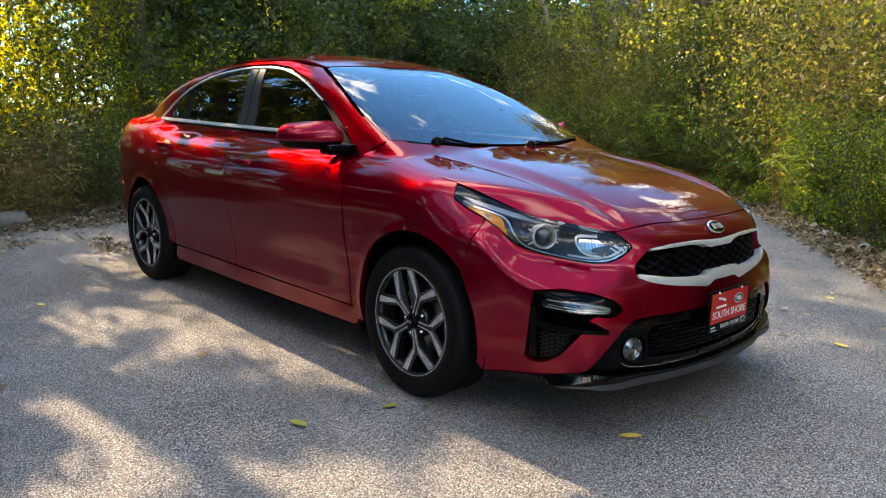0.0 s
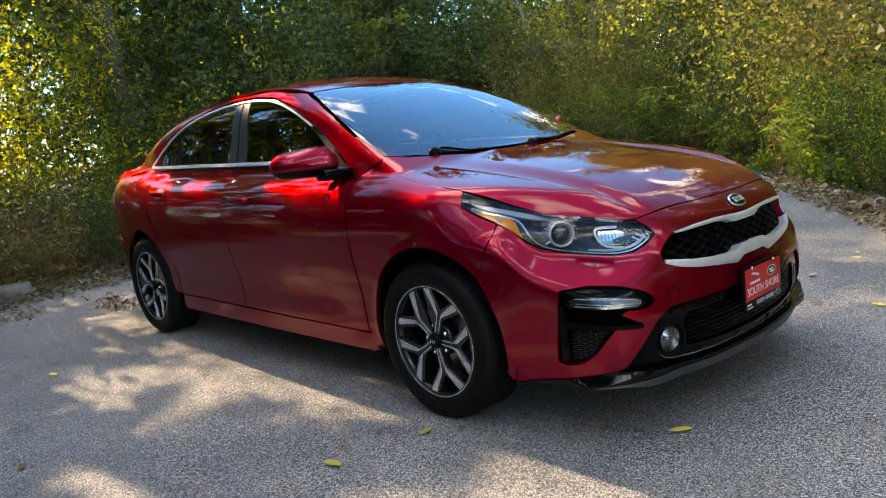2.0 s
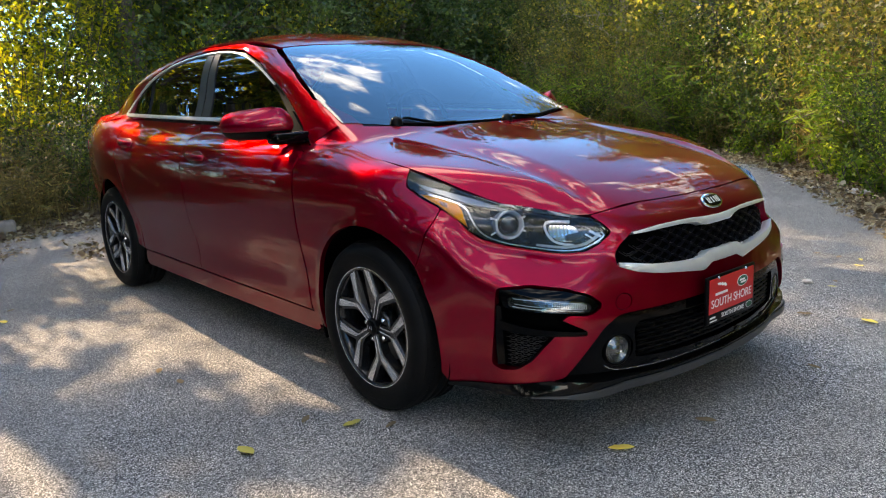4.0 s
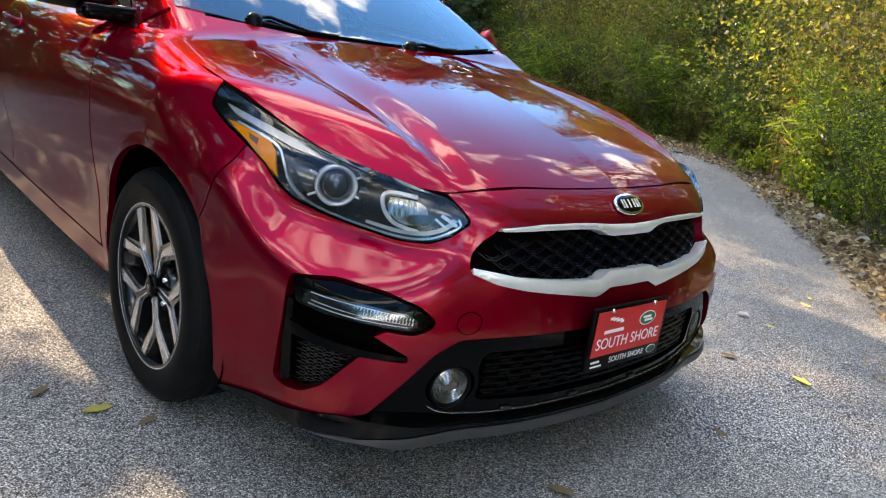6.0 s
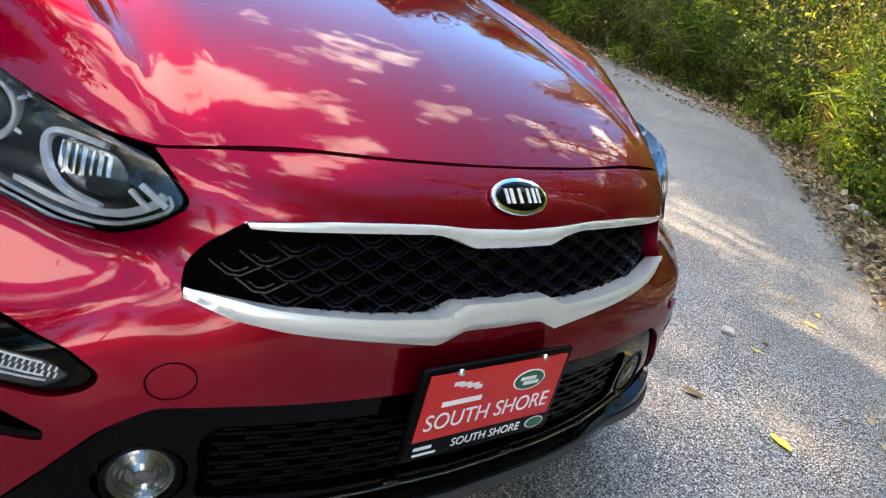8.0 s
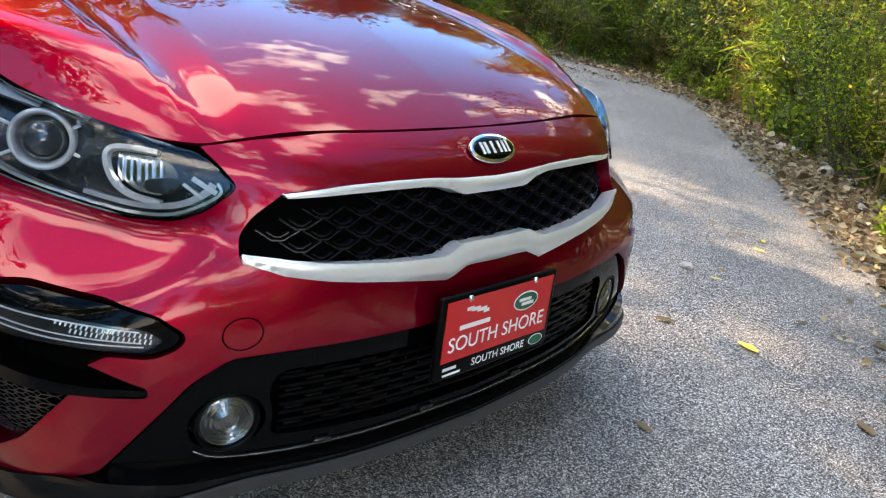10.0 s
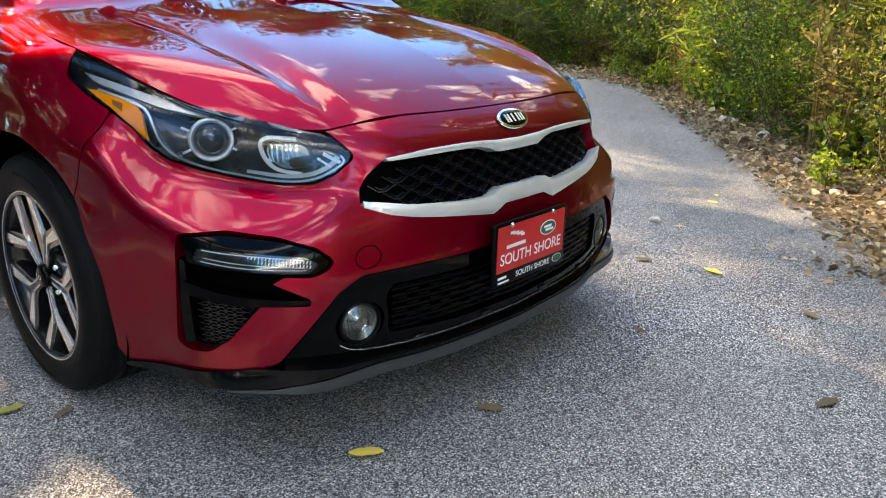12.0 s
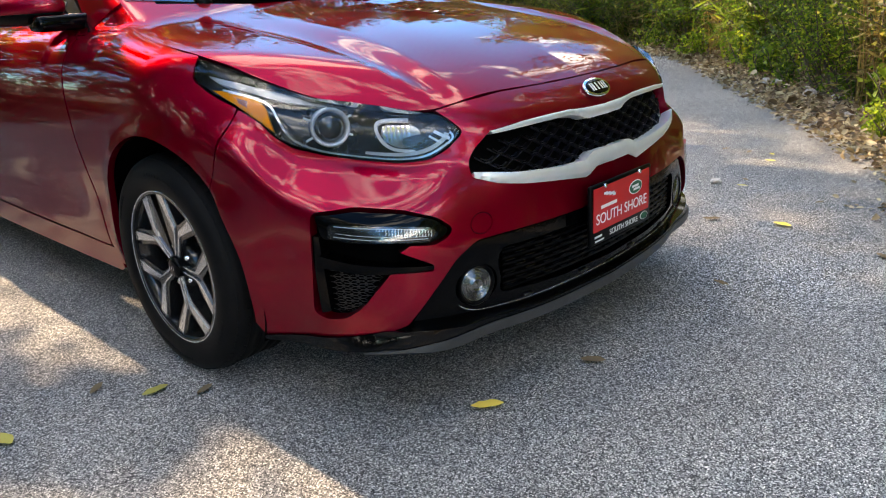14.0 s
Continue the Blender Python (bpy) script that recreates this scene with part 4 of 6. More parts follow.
def headlight(s):
    def A(pts):
        return pts if s > 0 else flip_a(pts)
    h = skin("headlight", A(LAMP), "front", HOUSING, car, "clear headlight with a round projector and amber corner", off=-0.055, flange=0, gap=0.002, grid=0.03)
    ip, inn = to_skin(np.array(dense(inset(dense(rounded(arc(A(LAMP)), 0.01), 0.01), 0.004), 0.01)), "front")
    k = len(ip)
    from_arrays("housing_wall", np.concatenate([ip - inn * 0.003, ip - inn * 0.056]), [(i, (i + 1) % k, k + (i + 1) % k, k + i) for i in range(k)], HOUSING, h)
    skin("lens", A(LAMP), "front", LENS, h, "clear outer lens", off=0.001, flange=0.03, gap=0.002, grid=0.02, r=0.012, bump=lens_swell)
    # bright edging along the lower rim and the amber corner
    low = [(36.5, 0.704), (35.8, 0.690), (38.0, 0.669), (41.0, 0.650), (45.4, 0.646), (51.5, 0.657), (57.5, 0.671), (62.0, 0.690), (64.4, 0.715), (66.4, 0.755), (68.0, 0.782), (71.0, 0.798), (78.0, 0.818)]
    skin("bright_edging", np.array(ribbon(arc(A([(a, z - 0.0035) for a, z in low])), 0.0042)), "front", BRIGHT_EDGE, h, off=-0.006, flange=0.02, gap=0, grid=0.02)
    skin("amber_reflector", A([(80.5, 0.817, 0.006), (76.0, 0.812), (71.0, 0.795, 0.012), (68.9, 0.775), (66.6, 0.718, 0.005), (69.8, 0.746), (74.2, 0.778)]), "front", AMBER, h, "amber side reflector",
         off=-0.010, flange=0.01, grid=0.012, r=0.006, edge=0.006, gap=0.001)
    skin("amber_mark", A([(75.2, 0.800), (72.6, 0.792), (72.2, 0.774), (74.4, 0.785)]), "front", AMBER_DARK, h, off=-0.008, flange=0.002, grid=0.012, r=0.003)

    def frame_at(a, z, face):
        p, n3 = to_skin(np.array(arc([(a * s, z)])), "front")
        nn = Vector((face[0], face[1] * s, face[2])).normalized()
        xx = Vector((0, 0, 1)).cross(nn).normalized()
        m = Matrix((xx, nn.cross(xx), nn)).transposed().to_4x4()
        m.translation = Vector(p[0]) - Vector(n3[0]) * 0.034
        return m
    pr = part("projector", lathe([(0.054, -0.03), (0.054, 0.004), (0.052, 0.009), (0.0455, 0.009), (0.041, -0.002), (0.0385, -0.02)], 40, "Z"), RING, h, "white-ringed round projector")
    pr.matrix_local = frame_at(57.4, 0.733, (0.86, -0.5, 0.1)) @ Matrix.Diagonal((0.90, 0.88, 1.0, 1.0))
    part("projector_lens", lathe([(0.039, -0.004), (0.034, 0.008), (0.024, 0.016), (0.012, 0.020), (0.0004, 0.021)], 40, "Z"), PROJ, pr, "dark glass ball lens")
    for ang in (25, 155, 205, -25):
        b = part("spoke", box_bm(0.022, 0.006, 0.008, 0.001, 1, at=(0.064, 0, 0.0)), WHITE_LAMP, pr)
        b.matrix_local = Matrix.Rotation(radians(ang), 4, "Z")
    rf = skin("reflector_bowl", A([(43.0, 0.732), (48.2, 0.733), (48.5, 0.705), (47.4, 0.682), (45.7, 0.669), (43.0, 0.668), (41.4, 0.690), (41.6, 0.716)]), "front", BOWL, h,
              "fluted chrome indicator bowl", off=-0.036, flange=0.006, gap=0.0, grid=0.012, r=0.012)
    for i in range(6):
        a0 = 43.4 + i * 0.85
        skin("flute", ribbon(arc(A([(a0, 0.692 - 0.002 * i), (a0 + 0.25, 0.728)])), 0.0055), "front", BRIGHT, rf, off=-0.031 + 0.002 * (i % 2), flange=0.006, gap=0, grid=0.02)
    skin("bulb_shield", A([(44.8, 0.692), (41.4, 0.702), (39.8, 0.692), (41.4, 0.674), (44.6, 0.672)]), "front", HOUSING, rf, "dark curved bulb shield", off=-0.024, flange=0.01, gap=0, grid=0.012, r=0.012)
    skin("bowl_frame", ribbon(arc(A([(43.4, 0.736), (48.0, 0.738), (49.2, 0.728), (48.9, 0.705), (47.8, 0.679), (45.9, 0.664), (42.6, 0.660)])), 0.0072), "front", RING, h,
         "pale frame round the indicator", off=-0.013, flange=0.012, gap=0, grid=0.02)
    for w_, line in ((0.0050, [(40.1, 0.694), (38.1, 0.676)]), (0.0075, [(39.2, 0.704), (36.6, 0.685)])):
        skin("fin", ribbon(arc(A(line)), w_), "front", RING, h, "pale bar", off=-0.010, flange=0.008, gap=0, grid=0.02)
    # pale panel that paints the lens's sky reflection along its upper edge
    skin("tail_trim", A([(82.2, 0.850, 0.004), (74.2, 0.827), (66.0, 0.803), (58.0, 0.778, 0.004), (58.0, 0.771, 0.004), (66.0, 0.787), (72.5, 0.808), (79.5, 0.831, 0.004)]), "front", EDGING, h,
         "pale grey upper band imitating a reflection in the lens", off=-0.012, flange=0.01, gap=0, grid=0.015, r=0.01)
    skin("inner_edging", ribbon(arc(A([(37.0, 0.699), (37.4, 0.687), (39.2, 0.669), (41.6, 0.657), (45.4, 0.653), (51.0, 0.663)])), (0.012, 0.006)), "front", EDGING, h, "pale grey inner band", off=-0.012,
         flange=0.01, gap=0, grid=0.02)


BRIGHT_EDGE = plain("bright_lamp_rim", (0.66, 0.68, 0.70), 0.16, 0.7, vary=0.1, scale=60)
EDGING = plain("pale_grey_band", (0.36, 0.38, 0.40), 0.25, 0.2, vary=0.12, scale=60, coat=0.5)
BOWL = plain("satin_reflector", (0.42, 0.43, 0.44), 0.22, 0.85, vary=0.15, scale=60)
RING = plain("pale_grey_lamp_ring", (0.60, 0.62, 0.64), 0.22, 0.3, vary=0.15, scale=80, coat=0.6)
HOUSING = plain("dark_lamp_housing", (0.03, 0.033, 0.038), 0.2, 0.3, vary=0.25, scale=25, coat=0.6)
AMBER_DARK = plain("dark_amber", (0.22, 0.06, 0.004), 0.3, vary=0.1)
PROJ = plain("projector_glass", (0.04, 0.045, 0.05), 0.05, 0.2, vary=0.1, coat=1.0)
headlight(1)
headlight(-1)

# sides
edge_xz = [(x, z + 0.0045) for x, z in skin_xz(BONNET_SIDE[5:], "top")]
lamp_xz = skin_xz(LAMP_LOW[-1:] + LAMP_TAIL, "front")
arch_f = circ(0.02, 0.325, 0.368, 194, SEAM_A, 22)
FENDER = edge_xz + [(-0.455, 0.955), (-0.475, 0.925, 0.01), (-0.440, 0.82), (-0.425, 0.55), (-0.420, 0.31), (-0.405, 0.235, 0.004)] + arch_f + skin_xz(SEAM[1::-1], "front") + lamp_xz
fenders = skin("front_fender", FENDER, "side", PAINT, car, mirror=True, flange=0.02, grid=0.02, r=0.01)
BELT = [(-0.56, 0.965), (-0.70, 1.022), (-1.00, 1.030), (-1.54, 1.036), (-1.78, 1.040), (-2.40, 1.048), (-2.70, 1.050)]
DOOR_F = [(-0.475, 0.93, 0.01), (-0.58, 0.95), (-0.70, 1.004), (-1.00, 1.012), (-1.60, 1.019, 0.005), (-1.56, 0.92), (-1.52, 0.80), (-1.495, 0.50), (-1.49, 0.30, 0.01), (-0.425, 0.295, 0.01), (-0.43, 0.55),
          (-0.445, 0.82)]
DOOR_R = [(-1.60, 1.019, 0.005), (-2.40, 1.031), (-2.62, 1.033, 0.01), (-2.60, 0.94), (-2.53, 0.82), (-2.42, 0.66), (-2.31, 0.50), (-2.27, 0.40), (-2.27, 0.30, 0.01), (-1.49, 0.30, 0.01), (-1.495, 0.50), (-1.52, 0.80),
          (-1.56, 0.92)]
doors_f = skin("front_door", DOOR_F, "side", PAINT, car, mirror=True, grid=0.035, r=0.03)
doors_r = skin("rear_door", DOOR_R, "side", PAINT, car, mirror=True, grid=0.035, r=0.03)
skin("sill", [(-0.405, 0.292, 0.004), (-2.262, 0.296, 0.004), (-2.30, 0.235), (-2.28, 0.205), (-0.42, 0.205), (-0.39, 0.22)], "side", PAINT, car, mirror=True, grid=0.04, r=0.008, flange=0.03)

# greenhouse: glass, pillars, rails
ROOF_EDGE = [(-1.15, -0.492), (-1.45, -0.515), (-1.80, -0.525), (-2.15, -0.520), (-2.42, -0.500)]
SCREEN_EDGE = [(-0.375, -0.686), (-0.60, -0.660), (-0.842, -0.597), (-1.00, -0.545), (-1.15, -0.492)]
REAR_EDGE = [(-2.42, -0.500), (-2.65, -0.495), (-2.90, -0.515), (-3.12, -0.555)]
windscreen = skin("windscreen", both_y([(-1.165, 0.0), (-1.162, -0.25), (-1.15, -0.484, 0.02), (-1.00, -0.537), (-0.842, -0.589), (-0.60, -0.652), (-0.385, -0.676, 0.01), (-0.305, -0.50), (-0.245, -0.30), (-0.215, 0.0)]),
                  "top", SCREEN, car, "windscreen reflecting sky and clouds", off=-0.002, grid=0.04, r=0.03, flange=0.004)
windscreen.visible_shadow = False
skin("windscreen_border", both_y([(-1.165, 0.0), (-1.162, -0.25), (-1.15, -0.484, 0.02), (-1.00, -0.537), (-0.842, -0.589), (-0.60, -0.652), (-0.385, -0.676, 0.01), (-0.305, -0.50), (-0.245, -0.30), (-0.215, 0.0)]),
     "top", BLACK_MATT, windscreen, off=-0.006, grid=0.04, r=0.03, flange=0.0,
     holes=[both_y([(-1.150, 0.0), (-1.148, -0.24), (-1.135, -0.470), (-0.99, -0.524), (-0.835, -0.576), (-0.60, -0.638), (-0.43, -0.660), (-0.37, -0.50), (-0.31, -0.30), (-0.28, 0.0)])], hole_flange=0.0)
roof = skin("roof", both_y([(-1.172, 0.0), (-1.169, -0.25), (-1.157, -0.484, 0.02), (-1.45, -0.508), (-1.80, -0.518), (-2.15, -0.513), (-2.42, -0.493), (-2.46, -0.25), (-2.47, 0.0)]), "top", PAINT, car, grid=0.05, r=0.03)
rear_glass = skin("rear_window", both_y([(-2.48, 0.0), (-2.47, -0.25), (-2.43, -0.490, 0.02), (-2.65, -0.485), (-2.90, -0.505), (-3.10, -0.54, 0.02), (-3.13, -0.25), (-3.14, 0.0)]), "top", TINTED, car, off=-0.002, grid=0.05, r=0.03)
rear_glass.visible_shadow = False
trunk = skin("trunk_lid", both_y([(-3.15, 0.0), (-3.14, -0.25), (-3.12, -0.545, 0.02), (-3.35, -0.60), (-3.60, -0.60), (-3.66, -0.3), (-3.67, 0.0)]), "top", PAINT, car, grid=0.05, r=0.03)

GLASS_TOP = [(-2.86, 1.072, 0.01), (-2.72, 1.165), (-2.55, 1.248), (-2.35, 1.315), (-2.10, 1.358), (-1.85, 1.377), (-1.60, 1.379), (-1.38, 1.358), (-1.15, 1.292), (-0.90, 1.175), (-0.70, 1.062), (-0.56, 0.968, 0.01)]
rail_top = skin_xz(SCREEN_EDGE + ROOF_EDGE[1:] + REAR_EDGE[1:], "top")
RAIL = rail_top + [(-3.05, 1.02), (-2.86, 1.048, 0.01)] + [(p[0], p[1] + 0.012) for p in GLASS_TOP] + [(-0.50, 0.953, 0.01)]
skin("roof_rail", RAIL, "side", PAINT, car, mirror=True, grid=0.03, r=0.02)
skin("cowl_corner", [(-0.33, -0.60), (-0.33, -0.78), (-0.46, -0.80), (-0.62, -0.78), (-0.62, -0.66), (-0.42, -0.60)], "top", PAINT, car, off=-0.005, flange=0.0, gap=0.0, grid=0.03, mirror=True)
skin("deck_corner", [(-2.70, -0.50), (-2.70, -0.70), (-3.10, -0.72), (-3.60, -0.66), (-3.64, -0.50), (-3.10, -0.47)], "top", PAINT, car, off=-0.005, flange=0.0, gap=0.0, grid=0.04, mirror=True)
qtop = skin_xz([(-3.12, -0.60), (-3.35, -0.61), (-3.60, -0.605)], "top")
arch_r = circ(-2.70, 0.325, 0.358, 24, 196, 20)
QUARTER = [(-2.62, 1.033, 0.01), (-2.80, 1.038), (-2.86, 1.040), (-3.05, 1.012)] + [(p[0], p[1] - 0.002) for p in qtop] + [(-3.64, 0.93), (-3.46, 0.70), (-3.30, 0.60), (-3.00, 0.55, 0.004)] + [q for q in arch_r if q[0] > -2.96][::-1] + \
    [(-2.345, 0.32), (-2.28, 0.30), (-2.275, 0.40), (-2.315, 0.50), (-2.425, 0.66), (-2.535, 0.82), (-2.605, 0.94)]
skin("quarter_panel", QUARTER, "side", PAINT, car, mirror=True, grid=0.035, r=0.01)
skin("tail_lamp", [(-3.645, 0.95), (-3.34, 0.90), (-3.30, 0.84), (-3.47, 0.79), (-3.60, 0.78)], "side", RED_LENS, car, mirror=True, grid=0.03, off=0.003)
rear_bumper = skin("rear_bumper", [(-0.80, 0.24), (-0.80, 0.60), (-0.70, 0.93), (-0.62, 1.02), (0.62, 1.02), (0.70, 0.93), (0.80, 0.60), (0.80, 0.24)], "back", PAINT, car, grid=0.05)
skin("rear_corner", [(-2.99, 0.545, 0.004), (-3.30, 0.595), (-3.46, 0.695), (-3.62, 0.88), (-3.66, 0.6), (-3.64, 0.25)] + [(-3.00, 0.22)] + [q for q in arch_r if q[0] < -2.98][::-1], "side", PAINT, rear_bumper, mirror=True, grid=0.04, r=0.01)


def side_glass(name, pts, label):
    a, b = skin(name, pts, "side", TINTED, car, label, off=-0.006, flange=0.004, grid=0.04, r=0.02, mirror=True)
    a.visible_shadow = b.visible_shadow = False


skin("window_frame", [(p[0], p[1] + 0.008) for p in GLASS_TOP] + BELT, "side", BLACK_MATT, car, "black window surround and pillars", off=-0.010, flange=0.02, grid=0.05, mirror=True, r=0.01,
     holes=[[(-0.74, 1.050), (-0.92, 1.160), (-1.15, 1.272), (-1.38, 1.338), (-1.62, 1.358, 0.01), (-1.52, 1.055, 0.01)],
            [(-1.73, 1.058, 0.01), (-1.80, 1.355, 0.01), (-2.10, 1.337), (-2.33, 1.296), (-2.44, 1.256, 0.01), (-2.38, 1.066, 0.01)],
            [(-2.46, 1.068, 0.01), (-2.51, 1.235, 0.01), (-2.70, 1.145), (-2.80, 1.085, 0.01)]], hole_flange=0.012)
side_glass("front_side_window", [(-0.72, 1.042), (-0.92, 1.172), (-1.15, 1.284), (-1.38, 1.350), (-1.63, 1.370), (-1.53, 1.045)], "dark tinted door window reflecting trees")
side_glass("rear_side_window", [(-1.72, 1.048), (-1.79, 1.368), (-2.10, 1.349), (-2.33, 1.308), (-2.45, 1.264), (-2.39, 1.055)], "dark tinted door window reflecting trees")
side_glass("quarter_window", [(-2.45, 1.058), (-2.505, 1.245), (-2.70, 1.157), (-2.815, 1.075)], "small dark quarter window")
skin("chrome_strip", ribbon([(-0.72, 1.028), (-1.00, 1.034), (-1.54, 1.042), (-2.40, 1.054), (-2.72, 1.058), (-2.85, 1.062)], 0.017), "side", CHROME, car, "bright chrome strip below the windows", off=0.004, flange=0.012, gap=0,
     grid=0.03, mirror=True)
skin("chrome_strip", ribbon([(-2.86, 1.066), (-2.72, 1.160), (-2.55, 1.244), (-2.35, 1.311), (-2.10, 1.354), (-1.85, 1.373), (-1.60, 1.375), (-1.38, 1.354), (-1.15, 1.288), (-0.95, 1.198)], 0.0075), "side", CHROME, car,
     "thin chrome window edging", off=0.003, flange=0.01, gap=0, grid=0.03, mirror=True)
PILLAR = plain("satin_pillar_film", (0.02, 0.02, 0.02), 0.3, 0.1, vary=0.1)
skin("pillar_trim", [(-1.53, 1.05, 0.004), (-1.628, 1.365, 0.004), (-1.700, 1.370, 0.004), (-1.625, 1.05, 0.004)], "side", PILLAR, car, "satin grey-black door pillar", off=-0.001, flange=0.012, grid=0.04, mirror=True)
skin("pillar_trim", [(-1.635, 1.05, 0.004), (-1.710, 1.370, 0.004), (-1.79, 1.366, 0.004), (-1.72, 1.05, 0.004)], "side", PILLAR, car, "satin grey-black door pillar", off=-0.001, flange=0.012, grid=0.04, mirror=True)
skin("sail_panel", [(-0.505, 0.948, 0.006), (-0.735, 1.085, 0.006), (-0.735, 1.018, 0.006), (-0.62, 0.975)], "side", BLACK_MATT, car, "black triangle at the mirror", off=0.002, flange=0.014, grid=0.03, mirror=True)


def door_handle(x, z, parent, s):
    p, n3 = to_skin(np.array([(x, z)]), "side")
    y = p[0][1]
    bm = bmesh.new()
    n = 14
    rings = []
    for i in range(n + 1):
        t = i / n
        xx = x + 0.095 - 0.19 * t
        lift = 0.030 * math.sin(math.pi * min(max((t - 0.0), 0), 1)) ** 0.5
        hh = 0.014 + 0.004 * math.sin(math.pi * t)
        ring = [bm.verts.new((xx, (y - lift - 0.008 * math.cos(a)) * s, z + 0.010 * t + hh * math.sin(a))) for a in np.linspace(0, 2 * math.pi, 10, endpoint=False)]
        rings.append(ring)
    for a, b in zip(rings, rings[1:]):
        for i in range(10):
            bm.faces.new((a[i], a[(i + 1) % 10], b[(i + 1) % 10], b[i]))
    bm.faces.new(rings[0])
    bm.faces.new(rings[-1])
    bmesh.ops.recalc_face_normals(bm, faces=bm.faces)
    part("handle", bm, PAINT, parent)
    # a thin oval on the door; its darker red paints the hollow's shade
    cup = oval(0.075, 0.034, 0.0, 0.002)
    c = part("handle_cup", cup, PAINT_SHADED, parent)
    nn = Vector((n3[0][0], n3[0][1] * s, n3[0][2]))
    xx = Vector((0, 0, 1)).cross(nn).normalized()
    m = Matrix((xx, nn.cross(xx), nn)).transposed().to_4x4()
    m.translation = (p[0][0], y * s, p[0][2])
    c.matrix_local = m


# darker copy of the body red, with the shade of the handle hollows painted in
PAINT_SHADED = plain("shaded_red_paint", (0.16, 0.003, 0.008), 0.3, 0.3, vary=0.1, coat=0.8)
for side, s in ((0, 1), (1, -1)):
    door_handle(-1.37, 0.872, doors_f[side], s)
    door_handle(-2.40, 0.905, doors_r[side], s)


def door_mirror(s):
    """Shell of a wing mirror: a rounded pod, red above and black below, on a black foot."""
    c = Vector(MIRROR_AT)
    foot = part("door_mirror", box_bm(0.085, 0.17, 0.048, 0.016, 3, at=(-0.595, -0.795 * s, 0.978), turn=None), BLACK_GLOSS, car, "wing mirror with a red cap and black base")
    def pod(z0, z1, grow, name, m):
        bm = bmesh.new()
        rings = []
        nu, nv = 20, 28
        for i in range(nu + 1):
            t = z0 + (z1 - z0) * i / nu
            ring = []
            for j in range(nv):
                a = 2 * math.pi * j / nv
                ca, sa = math.cos(a), math.sin(a)
                k = max(0.0, 1 - abs(t) ** 2.0) ** 0.5
                ex = np.sign(ca) * abs(ca) ** 0.85
                ey = np.sign(sa) * abs(sa) ** 0.9
                front = 0.080 if ca > 0 else 0.050
                hh = 0.070 * (1 - 0.10 * ey) if t > 0 else 0.056
                x = front * ex * k * grow - 0.080 * ey
                y = 0.120 * ey * (0.30 + 0.70 * k) * grow
                zz = hh * t
                ring.append(bm.verts.new((c.x + x, (c.y - y) * s, c.z + zz)))
            rings.append(ring)
        for a, b in zip(rings, rings[1:]):
            for j in range(nv):
                bm.faces.new((a[j], a[(j + 1) % nv], b[(j + 1) % nv], b[j]))
        bm.faces.new(rings[0])
        bm.faces.new(rings[-1])
        bmesh.ops.recalc_face_normals(bm, faces=bm.faces)
        part(name, bm, m, foot)
    pod(-0.36, 1.0, 1.0, "mirror_cap", PAINT)
    pod(-1.0, -0.38, 0.985, "mirror_base", BLACK_MATT)
    pod(-0.40, -0.34, 0.975, "mirror_seam", BLACK_DEEP)


MIRROR_AT = (-0.70, -0.885, 1.03)
door_mirror(1)
door_mirror(-1)

# wipers at the foot of the windscreen


def wiper(y0, y1, x_piv):
    ys = np.linspace(y0, y1, 12)
    rear = np.interp(np.abs(ys), [0.0, 0.30, 0.50, 0.68], [0.205, 0.235, 0.295, 0.36])
    p, n3 = to_skin(np.stack([-rear - 0.022, ys], 1), "top")
    bl = from_arrays("wiper", *tube(p + n3 * 0.002, 0.0045), BLACK_MATT, car, "black windscreen wiper")
    q, m3 = to_skin(np.array([(x_piv, y0 + 0.03)]), "top")
    piv = q[0] + m3[0] * 0.012
    from_arrays("arm", *tube(np.array([piv, piv + [-0.02, 0.06, 0.006], p[4] + n3[4] * 0.006, p[6] + n3[6] * 0.004]), 0.006), BLACK_GLOSS, bl)
    b = part("pivot", lathe([(0.0004, 0.026), (0.014, 0.023), (0.024, 0.012), (0.028, -0.015)], 20, "Z"), BLACK_MATT, bl)
    b.matrix_local = Matrix.Translation(Vector(q[0]))


def tube(line, r, n=8, r1=None):
    line = np.asarray(line, float)
    t = np.gradient(line, axis=0)
    t /= np.maximum(np.linalg.norm(t, axis=1, keepdims=True), 1e-9)
    ref = np.array([0, 0, 1.0]) if abs(t[:, 2]).mean() < 0.8 else np.array([1.0, 0, 0])
    u = np.cross(t, ref)
    u /= np.maximum(np.linalg.norm(u, axis=1, keepdims=True), 1e-9)
    w = np.cross(t, u)
    rr = np.linspace(r, r if r1 is None else r1, len(line))
    an = np.linspace(0, 2 * math.pi, n, endpoint=False)
    v = line[:, None, :] + rr[:, None, None] * (u[:, None, :] * np.cos(an)[None, :, None] + w[:, None, :] * np.sin(an)[None, :, None])
    k = len(line)
    f = [(i * n + j, i * n + (j + 1) % n, (i + 1) * n + (j + 1) % n, (i + 1) * n + j) for i in range(k - 1) for j in range(n)]
    f += [tuple(range(n)), tuple(range((k - 1) * n, k * n))]
    return v.reshape(-1, 3), f


wiper(-0.49, 0.05, -0.310)
wiper(0.06, 0.56, -0.225)

